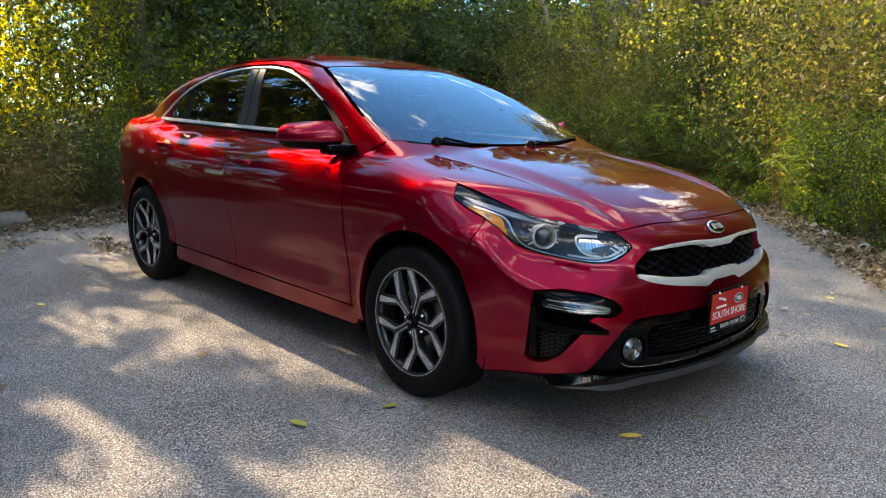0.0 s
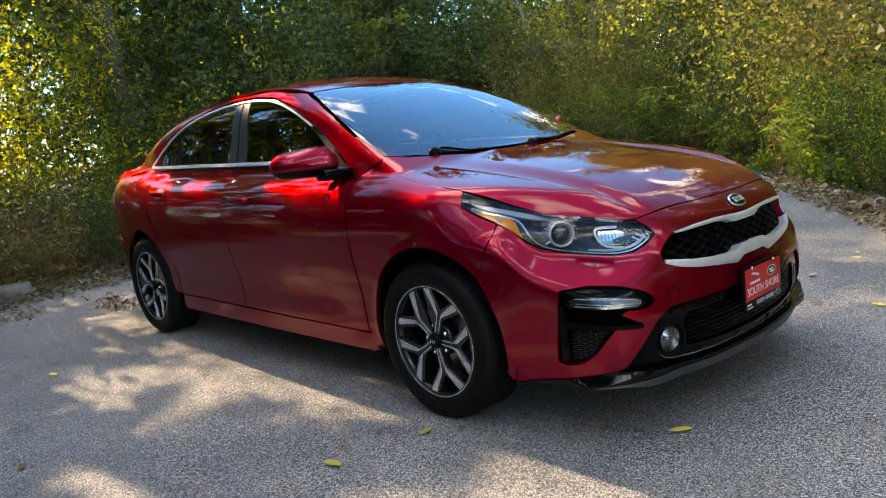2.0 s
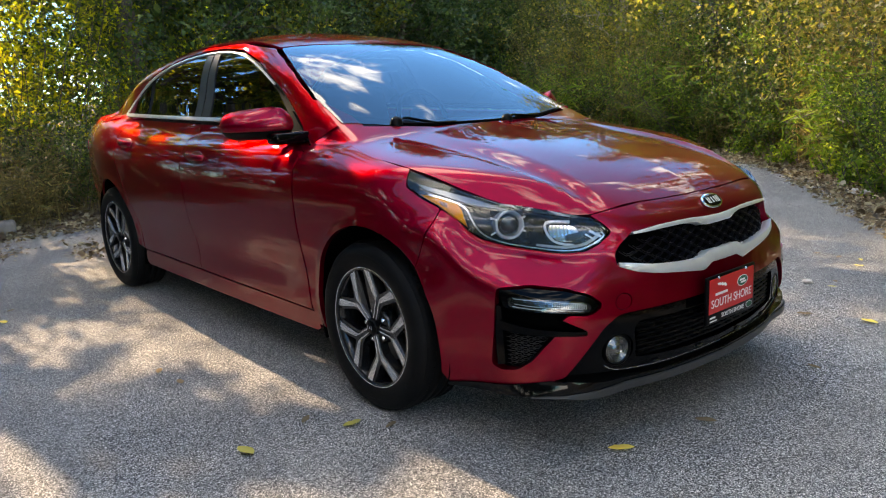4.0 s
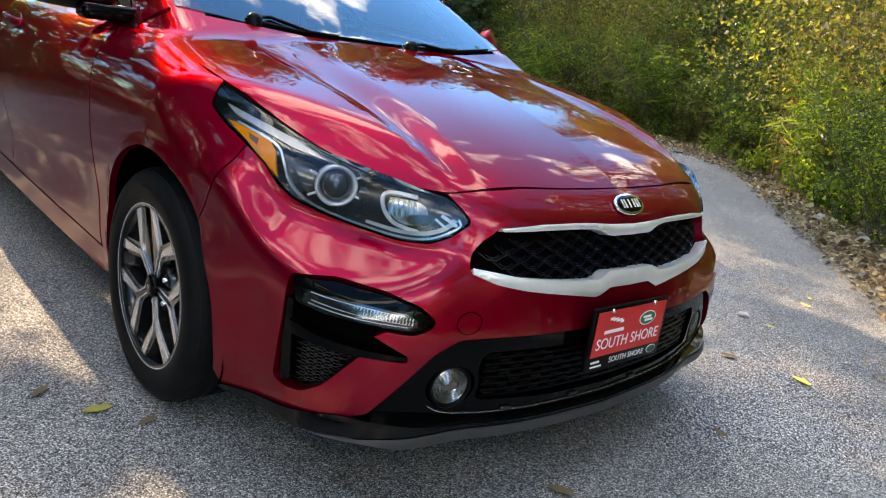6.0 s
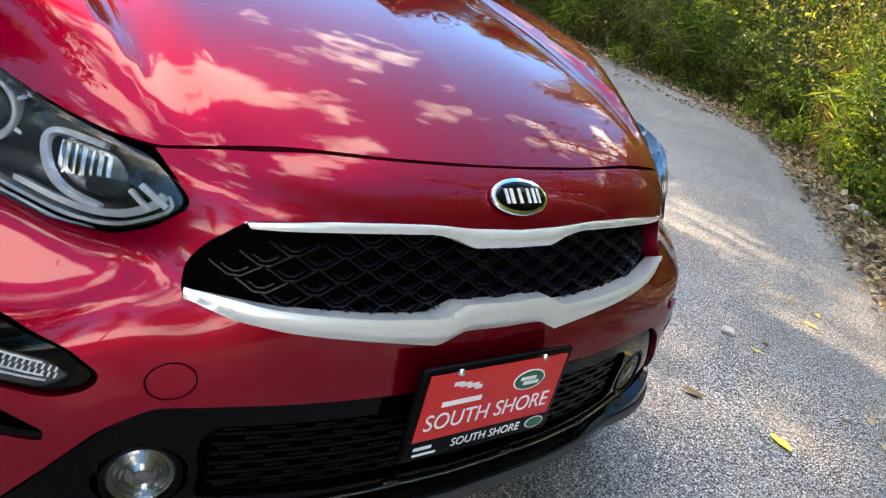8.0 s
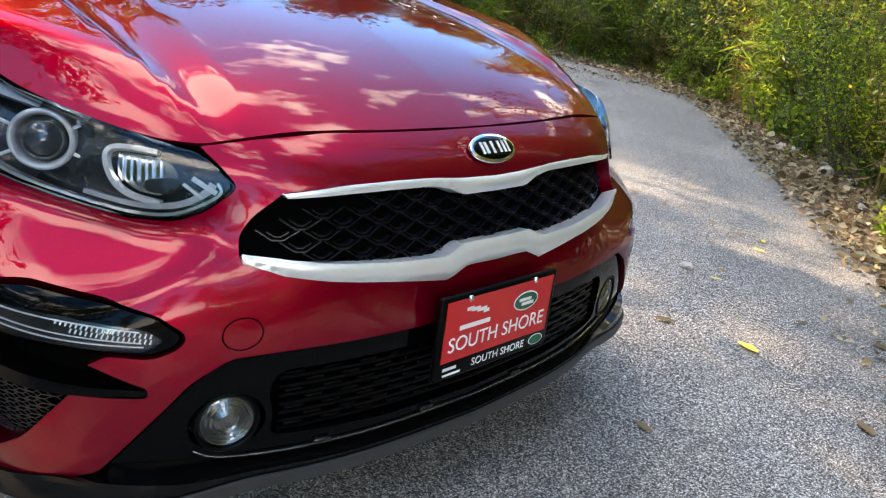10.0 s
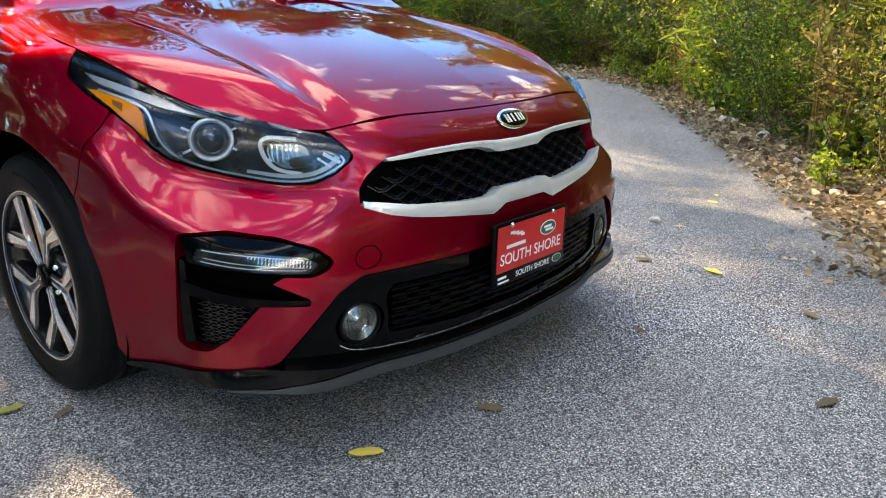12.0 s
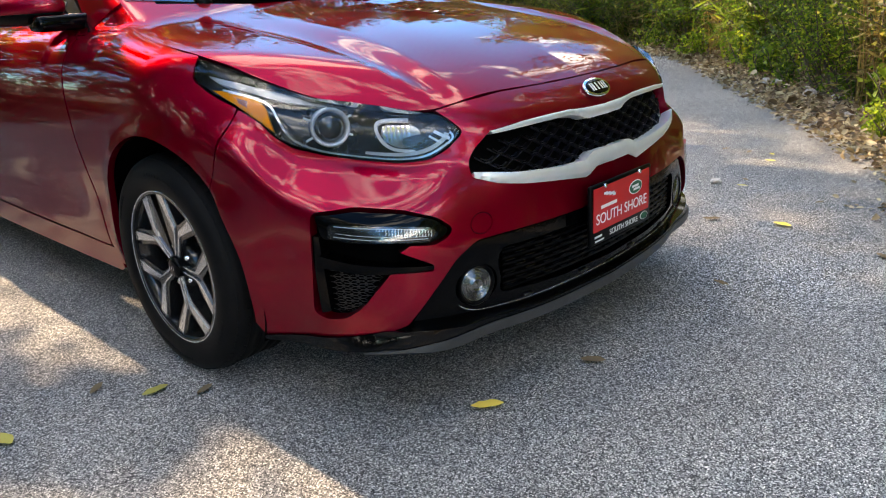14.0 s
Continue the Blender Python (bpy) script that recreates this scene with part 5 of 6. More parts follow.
# number plate carrier with a dealer's plate
plate = part("number_plate", box_bm(0.012, 0.312, 0.165, 0.005, 2), BLACK_MATT, car, "red plate in a black frame on the front bumper")
plate.matrix_local = pose(0.914, -0.009, 0.428, 0, 0, 0)
part("red_panel", box_bm(0.002, 0.286, 0.118, 0.0), PLATE_RED, plate, "red panel", smooth=False).matrix_local = pose(0.0066, 0, 0.014)
FACE = Matrix(((0, 0, 1, 0), (1, 0, 0, 0), (0, 1, 0, 0), (0, 0, 0, 1)))


def plate_words(text, size, y, z, x=0.0080):
    me = words(text, size)
    me.materials.append(WHITE)
    ob = new("lettering", me)
    ob.parent = plate
    ob.matrix_local = Matrix.Translation((x, y, z)) @ FACE
    return ob


plate_words("SOUTH SHORE", 0.0415, 0.0, -0.014).scale = (0.94, 1.0, 1.0)
plate_words("SOUTH SHORE", 0.022, 0.012, -0.0635, 0.0064)


def mark(y, z, w, h, m, x=0.0078):
    ob = part("print_mark", box_bm(0.0006, w, h), m, plate, smooth=False)
    ob.matrix_local = pose(x, y, z)


def mark_oval(y, z, rx, ry, m, x):
    ob = part("print_mark", oval(rx, ry, 0, 0.0006), m, plate)
    ob.matrix_local = Matrix.Translation((x, y, z)) @ FACE


mark(-0.068, 0.018, 0.078, 0.009, WHITE)
for i, (dy, dz, w) in enumerate(((-0.020, 0.008, 0.018), (-0.006, 0.005, 0.022), (0.010, 0.001, 0.024), (0.022, -0.004, 0.014))):
    mark(-0.065 + dy, 0.044 + dz, w, 0.007, WHITE)
mark_oval(0.068, 0.034, 0.035, 0.0195, WHITE, 0.0077)
mark_oval(0.068, 0.034, 0.032, 0.0170, GREEN, 0.0081)
mark(0.064, 0.038, 0.034, 0.0065, WHITE, 0.0092)
mark(0.072, 0.029, 0.034, 0.0065, WHITE, 0.0092)
mark_oval(0.120, -0.062, 0.021, 0.0115, WHITE, 0.0062)
mark_oval(0.120, -0.062, 0.019, 0.0100, GREEN, 0.0066)
mark(-0.118, -0.060, 0.034, 0.006, WHITE, 0.0064)
mark(-0.112, -0.072, 0.044, 0.0045, WHITE, 0.0064)
for y in (-0.088, 0.088):
    s_ = part("screw", lathe([(0.0004, 0.004), (0.004, 0.0035), (0.006, 0.001), (0.006, -0.002)], 14, "X"), BRIGHT, plate)
    s_.matrix_local = pose(0.008, y, 0.0725)

# wheels


def wheel(x, s, turn, name="wheel"):
    w = part(name, lathe([(0.2135, 0.004), (0.2145, -0.001), (0.222, 0.0), (0.2225, 0.006), (0.215, 0.008), (0.207, 0.03), (0.197, 0.06), (0.195, 0.17), (0.2, 0.19)], 64),
             ALLOY_DARK, car, "five-spoke alloy wheel with machined faces")
    w.matrix_local = Matrix.Translation((x, -0.870 * s, 0.316)) @ (Matrix.Identity(4) if s > 0 else Matrix.Rotation(math.pi, 4, "Z"))
    prof = [(0.212, 0.012), (0.222, 0.0), (0.245, -0.008), (0.275, -0.010), (0.292, -0.004), (0.300, 0.004), (0.306, 0.010), (0.3125, 0.022), (0.3155, 0.036)]
    wid = 0.200
    for g in (0.055, 0.095, 0.135):
        prof += [(0.3165, g - 0.006), (0.309, g - 0.0045), (0.309, g + 0.0045), (0.3165, g + 0.006)]
    prof += [(0.3155, wid - 0.036), (0.3125, wid - 0.022), (0.300, wid - 0.004), (0.275, wid + 0.008), (0.245, wid + 0.006), (0.215, wid - 0.01)]
    tyre = part("tyre", lathe(prof, 96), RUBBER, w, "black rubber tyre")
    # shoulder blocks of the tread
    bm = bmesh.new()
    for i in range(72):
        a = 2 * math.pi * i / 72
        for y0, y1, r0, r1 in ((0.012, 0.046, 0.303, 0.3185), (wid - 0.046, wid - 0.012, 0.303, 0.3185)):
            vs = []
            for da in (0.0, 0.068):
                for yy, rr in ((y0, r0 + 0.006), (y1, r1), (y1, r1 - 0.012), (y0, r0 - 0.006)):
                    an = a + da + yy * 0.2
                    vs.append(bm.verts.new((rr * math.cos(an), yy, rr * math.sin(an))))
            bm.faces.new((vs[0], vs[1], vs[5], vs[4]))
            bm.faces.new((vs[0], vs[3], vs[2], vs[1]))
            bm.faces.new((vs[4], vs[5], vs[6], vs[7]))
            bm.faces.new((vs[0], vs[4], vs[7], vs[3]))
            bm.faces.new((vs[1], vs[2], vs[6], vs[5]))
    bmesh.ops.recalc_face_normals(bm, faces=bm.faces)
    tagged(part("tread", bm, RUBBER, w, smooth=False), kind="stuff")
    # raised bars of the sidewall marking
    bm = bmesh.new()
    for a0, a1 in ((1.05, 1.75), (4.2, 4.9), (2.4, 2.75), (5.6, 5.95)):
        m = max(4, int((a1 - a0) / 0.05))
        for i in range(m):
            b0 = a0 + (a1 - a0) * i / m
            b1 = b0 + 0.032
            vs = [bm.verts.new((r * math.cos(b), yy, r * math.sin(b))) for b in (b0, b1) for r in (0.266, 0.274) for yy in (-0.0112, -0.006)]
            for q in ((0, 2, 6, 4), (0, 1, 3, 2), (4, 6, 7, 5), (0, 4, 5, 1), (2, 3, 7, 6)):
                bm.faces.new([vs[k] for k in q])
    bmesh.ops.recalc_face_normals(bm, faces=bm.faces)
    tagged(part("sidewall_marking", bm, RUBBER, w, smooth=False), kind="stuff")

    def depth(r):
        return 0.016 - 0.010 * (r / 0.2) ** 2
    for k in range(5):
        base_a = radians(90 + 72 * k) + turn
        er, et = Vector((math.cos(base_a), 0, math.sin(base_a))), Vector((-math.sin(base_a), 0, math.cos(base_a)))
        for sg in (-1, 1):
            face = [(0.034, 0.0052), (0.090, 0.0068), (0.126, 0.0105), (0.2010, 0.0690), (0.1890, 0.0985), (0.1170, 0.0215), (0.106, 0.0122), (0.034, 0.0100)]
            bm = bmesh.new()
            tops = [bm.verts.new(er * r + et * (t * sg) + Vector((0, depth(r), 0))) for r, t in face]
            low = [bm.verts.new(er * r + et * (t * sg) + Vector((0, depth(r) + 0.004, 0))) for r, t in face]
            bm.faces.new(tops)
            n = len(face)
            for i in range(n):
                bm.faces.new((tops[i], low[i], low[(i + 1) % n], tops[(i + 1) % n]))
            bmesh.ops.recalc_face_normals(bm, faces=bm.faces)
            part("spoke_face", bm, ALLOY, w, "machined silver spoke face", smooth=False)
        # dark body of the spoke, wider and deeper than its faces
        bm = bmesh.new()
        body_o = [(0.030, 0.015), (0.085, 0.017), (0.106, 0.027), (0.183, 0.110), (0.205, 0.064), (0.172, 0.032), (0.146, 0.008), (0.140, 0.0)]
        out = [(r, t) for r, t in body_o] + [(r, -t) for r, t in reversed(body_o[:-1])]
        a = [bm.verts.new(er * r + et * t + Vector((0, depth(r) + 0.0045, 0))) for r, t in out]
        b = [bm.verts.new(er * r + et * t * 0.9 + Vector((0, depth(r) + 0.040, 0))) for r, t in out]
        n = len(out)
        for i in range(n):
            bm.faces.new((a[i], b[i], b[(i + 1) % n], a[(i + 1) % n]))
        bm.faces.new(a)
        bmesh.ops.triangulate(bm, faces=[f for f in bm.faces if len(f.verts) > 4])
        bmesh.ops.recalc_face_normals(bm, faces=bm.faces)
        part("spoke", bm, ALLOY_DARK, w, smooth=False)
        an = base_a + math.pi / 5
        nut = part("wheel_nut", lathe([(0.0004, -0.004), (0.007, -0.002), (0.009, 0.010), (0.009, 0.03)], 12), BRIGHT, w)
        nut.matrix_local = Matrix.Translation((0.057 * math.cos(an), 0.024, 0.057 * math.sin(an)))
    part("hub", lathe([(0.0004, 0.030), (0.060, 0.030), (0.072, 0.036), (0.072, 0.08)], 40), ALLOY_DARK, w)
    part("centre_cap", lathe([(0.0004, 0.002), (0.020, 0.003), (0.029, 0.006), (0.031, 0.012), (0.031, 0.04)], 32), BLACK_GLOSS, w)
    for u in (-0.012, 0.0, 0.010):
        mk = part("cap_mark", box_bm(0.004, 0.002, 0.013), BRIGHT, w, smooth=False)
        mk.matrix_local = pose(u, 0.0015, 0)
    part("rim_lip", lathe([(0.2165, 0.010), (0.2185, 0.001), (0.2215, -0.0018), (0.2245, 0.0), (0.2245, 0.006)], 72), ALLOY, w, "machined outer lip")
    part("brake_disc", lathe([(0.07, 0.085), (0.140, 0.085), (0.141, 0.105), (0.07, 0.105)], 48), STEEL, w)
    cal = part("brake_caliper", box_bm(0.06, 0.05, 0.12, 0.012, 2), plain("cast_caliper", (0.22, 0.22, 0.22), 0.5, 0.6), w) if name == "wheel" else None
    if cal:
        cal.matrix_local = Matrix.Translation((0.125, 0.085, 0.035)) @ Matrix.Rotation(radians(-12), 4, "Y")
    part("drum_backing", lathe([(0.0004, 0.120), (0.185, 0.120), (0.19, 0.16)], 40), BLACK_DEEP, w)
    return w


for x in (0.0, -2.70):
    for s in (1, -1):
        wheel(x, s, radians(-21) if x == 0.0 else radians(12))

# inner linings, underbody and cabin
for x, r in ((0.02, 0.392), (-2.70, 0.385)):
    for s in (1, -1):
        bm = bmesh.new()
        n = 28
        pts = [(x + r * math.cos(a), 0.325 + r * math.sin(a)) for a in np.linspace(radians(-20), radians(200), n)]
        o = [bm.verts.new((px, -0.845 * s, pz)) for px, pz in pts]
        i_ = [bm.verts.new((px, -0.58 * s, pz)) for px, pz in pts]
        for k in range(n - 1):
            bm.faces.new((o[k], o[k + 1], i_[k + 1], i_[k]))
        bm.faces.new(i_)
        part("arch_liner", bm, BLACK_DEEP, car)
part("underbody", box_bm(4.1, 1.30, 0.10, 0.03, 2, at=(-1.45, 0, 0.22)), BLACK_DEEP, car)
part("engine_bay", box_bm(0.86, 1.10, 0.42, 0.03, 2, at=(0.14, 0, 0.46)), BLACK_DEEP, car)
part("dashboard", box_bm(0.62, 1.30, 0.16, 0.06, 3, at=(-0.80, 0, 0.90)), SEAT, car)
part("cabin_floor", box_bm(2.6, 1.36, 0.06, 0.02, 1, at=(-1.95, 0, 0.36)), BLACK_DEEP, car)


def seat(x, y, w):
    s = part("seat", box_bm(0.50, w, 0.16, 0.05, 3, at=(x, y, 0.58)), SEAT, car, "black cloth seat")
    part("seat_back", box_bm(0.14, w, 0.62, 0.05, 3, at=(x - 0.30, y, 0.86), turn=Matrix.Rotation(radians(-14), 4, "Y")), SEAT, s)
    part("headrest", box_bm(0.10, 0.26, 0.16, 0.04, 3, at=(x - 0.40, y, 1.22)), SEAT, s)


seat(-1.50, -0.36, 0.50)
seat(-1.50, 0.36, 0.50)
seat(-2.38, 0.0, 1.20)
sw = part("steering_wheel", lathe([(0.165 + 0.014 * math.cos(a), 0.014 * math.sin(a)) for a in np.linspace(0, 2 * math.pi, 10, endpoint=False)], 36, "X", True), BLACK_MATT, car)
sw.matrix_local = pose(-1.14, 0.36, 0.98, 0, -20, 0)
part("steering_hub", box_bm(0.05, 0.16, 0.12, 0.03, 2), BLACK_MATT, sw)
part("rear_view_mirror", box_bm(0.03, 0.24, 0.07, 0.014, 2, at=(-1.02, 0, 1.27)), BLACK_MATT, car)

# ---- trees and undergrowth ----
def leaves(centres, size, seed, droop=0.35, aspect=0.55, vary=0.5, small=False):
    """Many small leaves, each a folded blade of four corners."""
    g = np.random.default_rng(seed)
    n = len(centres)
    az = g.uniform(0, 2 * math.pi, n)
    el = g.normal(-droop, 0.45, n)
    ax = np.stack([np.cos(az) * np.cos(el), np.sin(az) * np.cos(el), np.sin(el)], 1)
    ref = g.normal(size=(n, 3))
    sd = np.cross(ax, ref)
    sd /= np.linalg.norm(sd, axis=1, keepdims=True)
    L = size * g.uniform(1 - vary, 1 + vary, n)[:, None]
    up = np.cross(sd, ax)
    if small:
        v = np.stack([centres - sd * L * aspect * 0.15, centres + ax * L * 0.55 + sd * L * aspect * 0.7, centres + ax * L - sd * L * aspect * 0.25], 1)
        return v.reshape(-1, 3), np.arange(n * 3).reshape(n, 3)
    v = np.stack([centres, centres + ax * L * 0.5 + sd * L * aspect / 2 + up * L * 0.08, centres + ax * L, centres + ax * L * 0.5 - sd * L * aspect / 2 + up * L * 0.08], 1)
    f = np.arange(n * 4).reshape(n, 4)
    return v.reshape(-1, 3), f


def quads(name, v, f, material, parent, label=""):
    me = bpy.data.meshes.new(name)
    me.vertices.add(len(v))
    me.vertices.foreach_set("co", np.asarray(v, np.float32).ravel())
    me.loops.add(f.size)
    me.loops.foreach_set("vertex_index", f.astype(np.int32).ravel())
    me.polygons.add(len(f))
    me.polygons.foreach_set("loop_start", np.arange(0, f.size, f.shape[1], dtype=np.int32))
    me.update(calc_edges=True)
    me.validate()
    me.materials.append(material)
    ob = new(name, me)
    if parent:
        ob.parent = parent
    return tagged(ob, label)


def join_tubes(tubes):
    V, F, b = [], [], 0
    for v, f in tubes:
        V.append(v)
        F += [tuple(i + b for i in q) for q in f]
        b += len(v)
    return np.concatenate(V), F


def branch(g, start, way, length, bend, k=7):
    p = [np.array(start, float)]
    d = np.array(way, float)
    d /= np.linalg.norm(d)
    for i in range(k):
        d = d + g.normal(0, bend, 3)
        d /= np.linalg.norm(d)
        p.append(p[-1] + d * length / k)
    return np.array(p)


def tree(seed, height, spread, n_leaf, size, leaf, label, lowest=0.3, clump=0.34, bark=None):
    """A tapered trunk, limbs in all directions, and leaf clumps along the limbs."""
    g = np.random.default_rng(seed)
    root = new("tree")
    tagged(root, label, "tree")
    trunk = branch(g, (0, 0, -0.05), (g.normal(0, 0.06), g.normal(0, 0.06), 1), height * 0.92, 0.07, 12)
    r0 = 0.018 * height + 0.02
    limbs, tips = [], []
    for i in range(16):
        t = lowest + (1 - lowest) * (i + g.random()) / 16
        j = min(len(trunk) - 2, int(t * (len(trunk) - 1)))
        a = g.uniform(0, 2 * math.pi)
        up = 0.25 + 0.7 * t
        ln = spread * (1.15 - 0.75 * t) * g.uniform(0.7, 1.15)
        line = branch(g, trunk[j], (math.cos(a), math.sin(a), up), ln, 0.16, 6)
        limbs.append(tube(line, r0 * 0.42 * (1.1 - t), 5, 0.006))
        tips += [line[k] for k in (2, 3, 4, 5, 6)]
        for _ in range(3):
            k = g.integers(2, 6)
            w = line[k] - line[k - 1] + g.normal(0, 0.25, 3)
            tw = branch(g, line[k], w, ln * 0.45, 0.2, 4)
            limbs.append(tube(tw, r0 * 0.14, 4, 0.004))
            tips += [tw[2], tw[4]]
    tips.append(trunk[-1])
    v, f = join_tubes([tube(trunk, r0, 9, r0 * 0.18)])
    from_arrays("trunk", v, f, bark or BARK, root)
    v, f = join_tubes(limbs)
    tagged(from_arrays("branchwork", v, f, bark or BARK, root), kind="stuff")
    tips = np.array(tips)
    c = tips[g.integers(0, len(tips), n_leaf)] + g.normal(0, 1, (n_leaf, 3)) * np.array([clump, clump, clump * 0.7]) * spread / 2.2
    c[:, 2] = np.maximum(c[:, 2], 0.15)
    lv, lf = leaves(c, size, seed + 1)
    quads("crown", lv, lf, leaf, root)
    return root


def bush(seed, height, width, n_leaf, size, leaf, label, stems=26, kind_name="bush", aspect=0.5):
    """Many thin arching stems with leaves along them."""
    g = np.random.default_rng(seed)
    root = new(kind_name)
    tagged(root, label, "bush")
    lines, tips = [], []
    for i in range(stems):
        a = g.uniform(0, 2 * math.pi)
        r = width * 0.35 * math.sqrt(g.random())
        line = branch(g, (r * math.cos(a), r * math.sin(a), -0.03), (math.cos(a) * 0.35, math.sin(a) * 0.35, 1), height * g.uniform(0.6, 1.1), 0.15, 7)
        lines.append(tube(line, 0.008, 3, 0.003))
        tips += [line[k] for k in range(2, 8)]
        for _ in range(2 if i % 2 else 1):
            k = g.integers(2, 7)
            tw = branch(g, line[k], g.normal(0, 0.7, 3) + [0, 0, 0.5], height * 0.3, 0.25, 3)
            lines.append(tube(tw, 0.004, 3, 0.002))
            tips += [tw[1], tw[2], tw[3]]
    v, f = join_tubes(lines)
    tagged(from_arrays("branchwork", v, f, BARK, root), kind="stuff")
    tips = np.array(tips)
    c = tips[(g.random(n_leaf) ** 1.35 * len(tips)).astype(int)] + g.normal(0, 1, (n_leaf, 3)) * 0.055 * width
    c[:, 2] = np.maximum(c[:, 2], 0.04)
    lv, lf = leaves(c, size, seed + 1, aspect=aspect, small=size < 0.06)
    quads("foliage", lv, lf, leaf, root)
    return root


def reeds(seed, height, width, n, label):
    """A stand of dry upright stems with narrow blades."""
    g = np.random.default_rng(seed)
    root = new("dry_weeds")
    tagged(root, label, "weeds")
    lines, c = [], []
    for i in range(n):
        a, r = g.uniform(0, 2 * math.pi), width * 0.5 * math.sqrt(g.random())
        line = branch(g, (r * math.cos(a), r * math.sin(a), -0.02), (g.normal(0, 0.12), g.normal(0, 0.12), 1), height * g.uniform(0.5, 1.1), 0.06, 5)
        lines.append(tube(line, 0.005, 3, 0.002))
        c += [line[k] + g.normal(0, 0.03, 3) for k in (1, 2, 2, 3, 3, 4, 4, 5, 5, 5)]
    v, f = join_tubes(lines)
    from_arrays("stalk_tuft", v, f, REED, root)
    lv, lf = leaves(np.array(c), 0.16, seed + 1, droop=0.0, aspect=0.13)
    quads("blade_tuft", lv, lf, REED, root)
    return root


def scatter(sources, spots, lo=0.85, hi=1.2, seed=1):
    """Copies of the sources at the spots, each turned and sized a little differently."""
    g = np.random.default_rng(seed)
    for i, (x, y, *rest) in enumerate(spots):
        src = sources[i % len(sources)]
        ob = copy_thing(src, pose(x, y, -0.01, 0, 0, g.uniform(0, 360)))
        s = g.uniform(lo, hi) * (rest[0] if rest else 1.0)
        ob.scale = (s, s, s * g.uniform(0.9, 1.12))


def along(line, off, step, jitter, seed, t0=0, t1=99):
    """Spots along a line, set off to its left."""
    g = np.random.default_rng(seed)
    out = []
    acc = 0
    for (x0, y0), (x1, y1) in zip(line, line[1:]):
        d = math.hypot(x1 - x0, y1 - y0)
        k = max(1, int(d / step))
        for i in range(k):
            t = (i + 0.5) / k
            s = acc + d * t
            if t0 <= s <= t1:
                nx, ny = -(y1 - y0) / d, (x1 - x0) / d
                out.append((x0 + (x1 - x0) * t - nx * off + g.normal(0, jitter), y0 + (y1 - y0) * t - ny * off + g.normal(0, jitter)))
        acc += d
    return out


PARK = 60.0
kit_bush = [bush(11, 1.5, 1.3, 10000, 0.034, LEAF_OLIVE, "olive-green leafy shrub at the road's edge", 34, aspect=0.6),
            bush(12, 1.9, 1.4, 10000, 0.038, LEAF_FRESH, "fresh green leafy shrub lit by the sun", 34, aspect=0.6),
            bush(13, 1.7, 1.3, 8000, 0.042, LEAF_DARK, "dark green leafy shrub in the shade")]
kit_tall = [bush(21, 3.6, 2.2, 14000, 0.050, LEAF_OLIVE, "tall olive-green thicket with thin stems", 30, aspect=0.65),
            bush(22, 3.9, 2.2, 13000, 0.050, LEAF_YELLOW, "tall yellow-green thicket with thin stems", 30, aspect=0.65),
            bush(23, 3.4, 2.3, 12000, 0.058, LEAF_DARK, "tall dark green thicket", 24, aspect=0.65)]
kit_tree = [tree(31, 8.0, 2.6, 6000, 0.155, LEAF_DARK, "dark green broadleaf tree"),
            tree(32, 7.5, 2.4, 6000, 0.14, LEAF_YELLOW, "yellow-green broadleaf tree in autumn light"),
            tree(33, 8.5, 2.5, 6500, 0.13, LEAF_OLIVE, "thin olive-green roadside tree")]
kit_sparse = tree(36, 8.0, 2.4, 4200, 0.115, LEAF_YELLOW, "tall yellow-green tree with few leaves", 0.4, 0.10)
kit_dense = tree(37, 9.0, 3.2, 5000, 0.33, LEAF_DARK, "dense dark green tree", 0.15)
kit_far = bush(25, 3.6, 2.4, 2400, 0.13, LEAF_DARK, "dark green thicket beyond the road", 14)
kit_glow = bush(24, 3.6, 2.2, 7500, 0.058, LEAF_GLOW, "thin thicket with yellow-green leaves brightened as if backlit", 30)
kit_high = tree(35, 8.5, 2.7, 6000, 0.16, LEAF_DARK, "tall dark green tree with a high crown", 0.48)
kit_thin = tree(34, 8.0, 2.4, 13000, 0.125, LEAF_YELLOW, "yellow-green tree with gaps in its crown", 0.46, 0.115)
kit_shade = tree(39, 7.0, 1.9, 9000, 0.105, LEAF_YELLOW, "leafy yellow-green tree added out of view to shade the road", 0.24, 0.085)
kit_stems = reeds(43, 2.5, 1.6, 80, "tall brown weed stems with narrow dry leaves")
kit_sprig = bush(48, 0.32, 0.45, 420, 0.05, LEAF_FRESH, "low green sprigs among dead leaves", 9)
kit_blade = bush(44, 1.2, 1.2, 2400, 0.20, LEAF_FRESH, "clump of long narrow green leaves by the road", 40, aspect=0.085)
kit_sapling = [tree(46, 5.5, 1.3, 1500, 0.09, LEAF_YELLOW, "slender sapling with a bare lower stem", 0.45), tree(47, 6.5, 1.5, 700, 0.09, LEAF_OLIVE, "nearly bare slender tree with pale bark", 0.3, bark=PALE_BARK)]
kit_over = tree(30, 9.5, 4.4, 16000, 0.15, LEAF_DARK, "spreading dark green tree with crooked limbs", 0.32, 0.11)
kit_weed = [reeds(41, 1.3, 1.2, 70, "dry upright weeds with narrow leaves"), reeds(42, 0.7, 1.1, 90, "low dry grass and weeds")]
kit = kit_bush + kit_tall + kit_tree + kit_weed + [kit_thin, kit_high, kit_glow, kit_blade, kit_sparse, kit_dense, kit_sprig, kit_far, kit_shade, kit_over, kit_stems] + kit_sapling

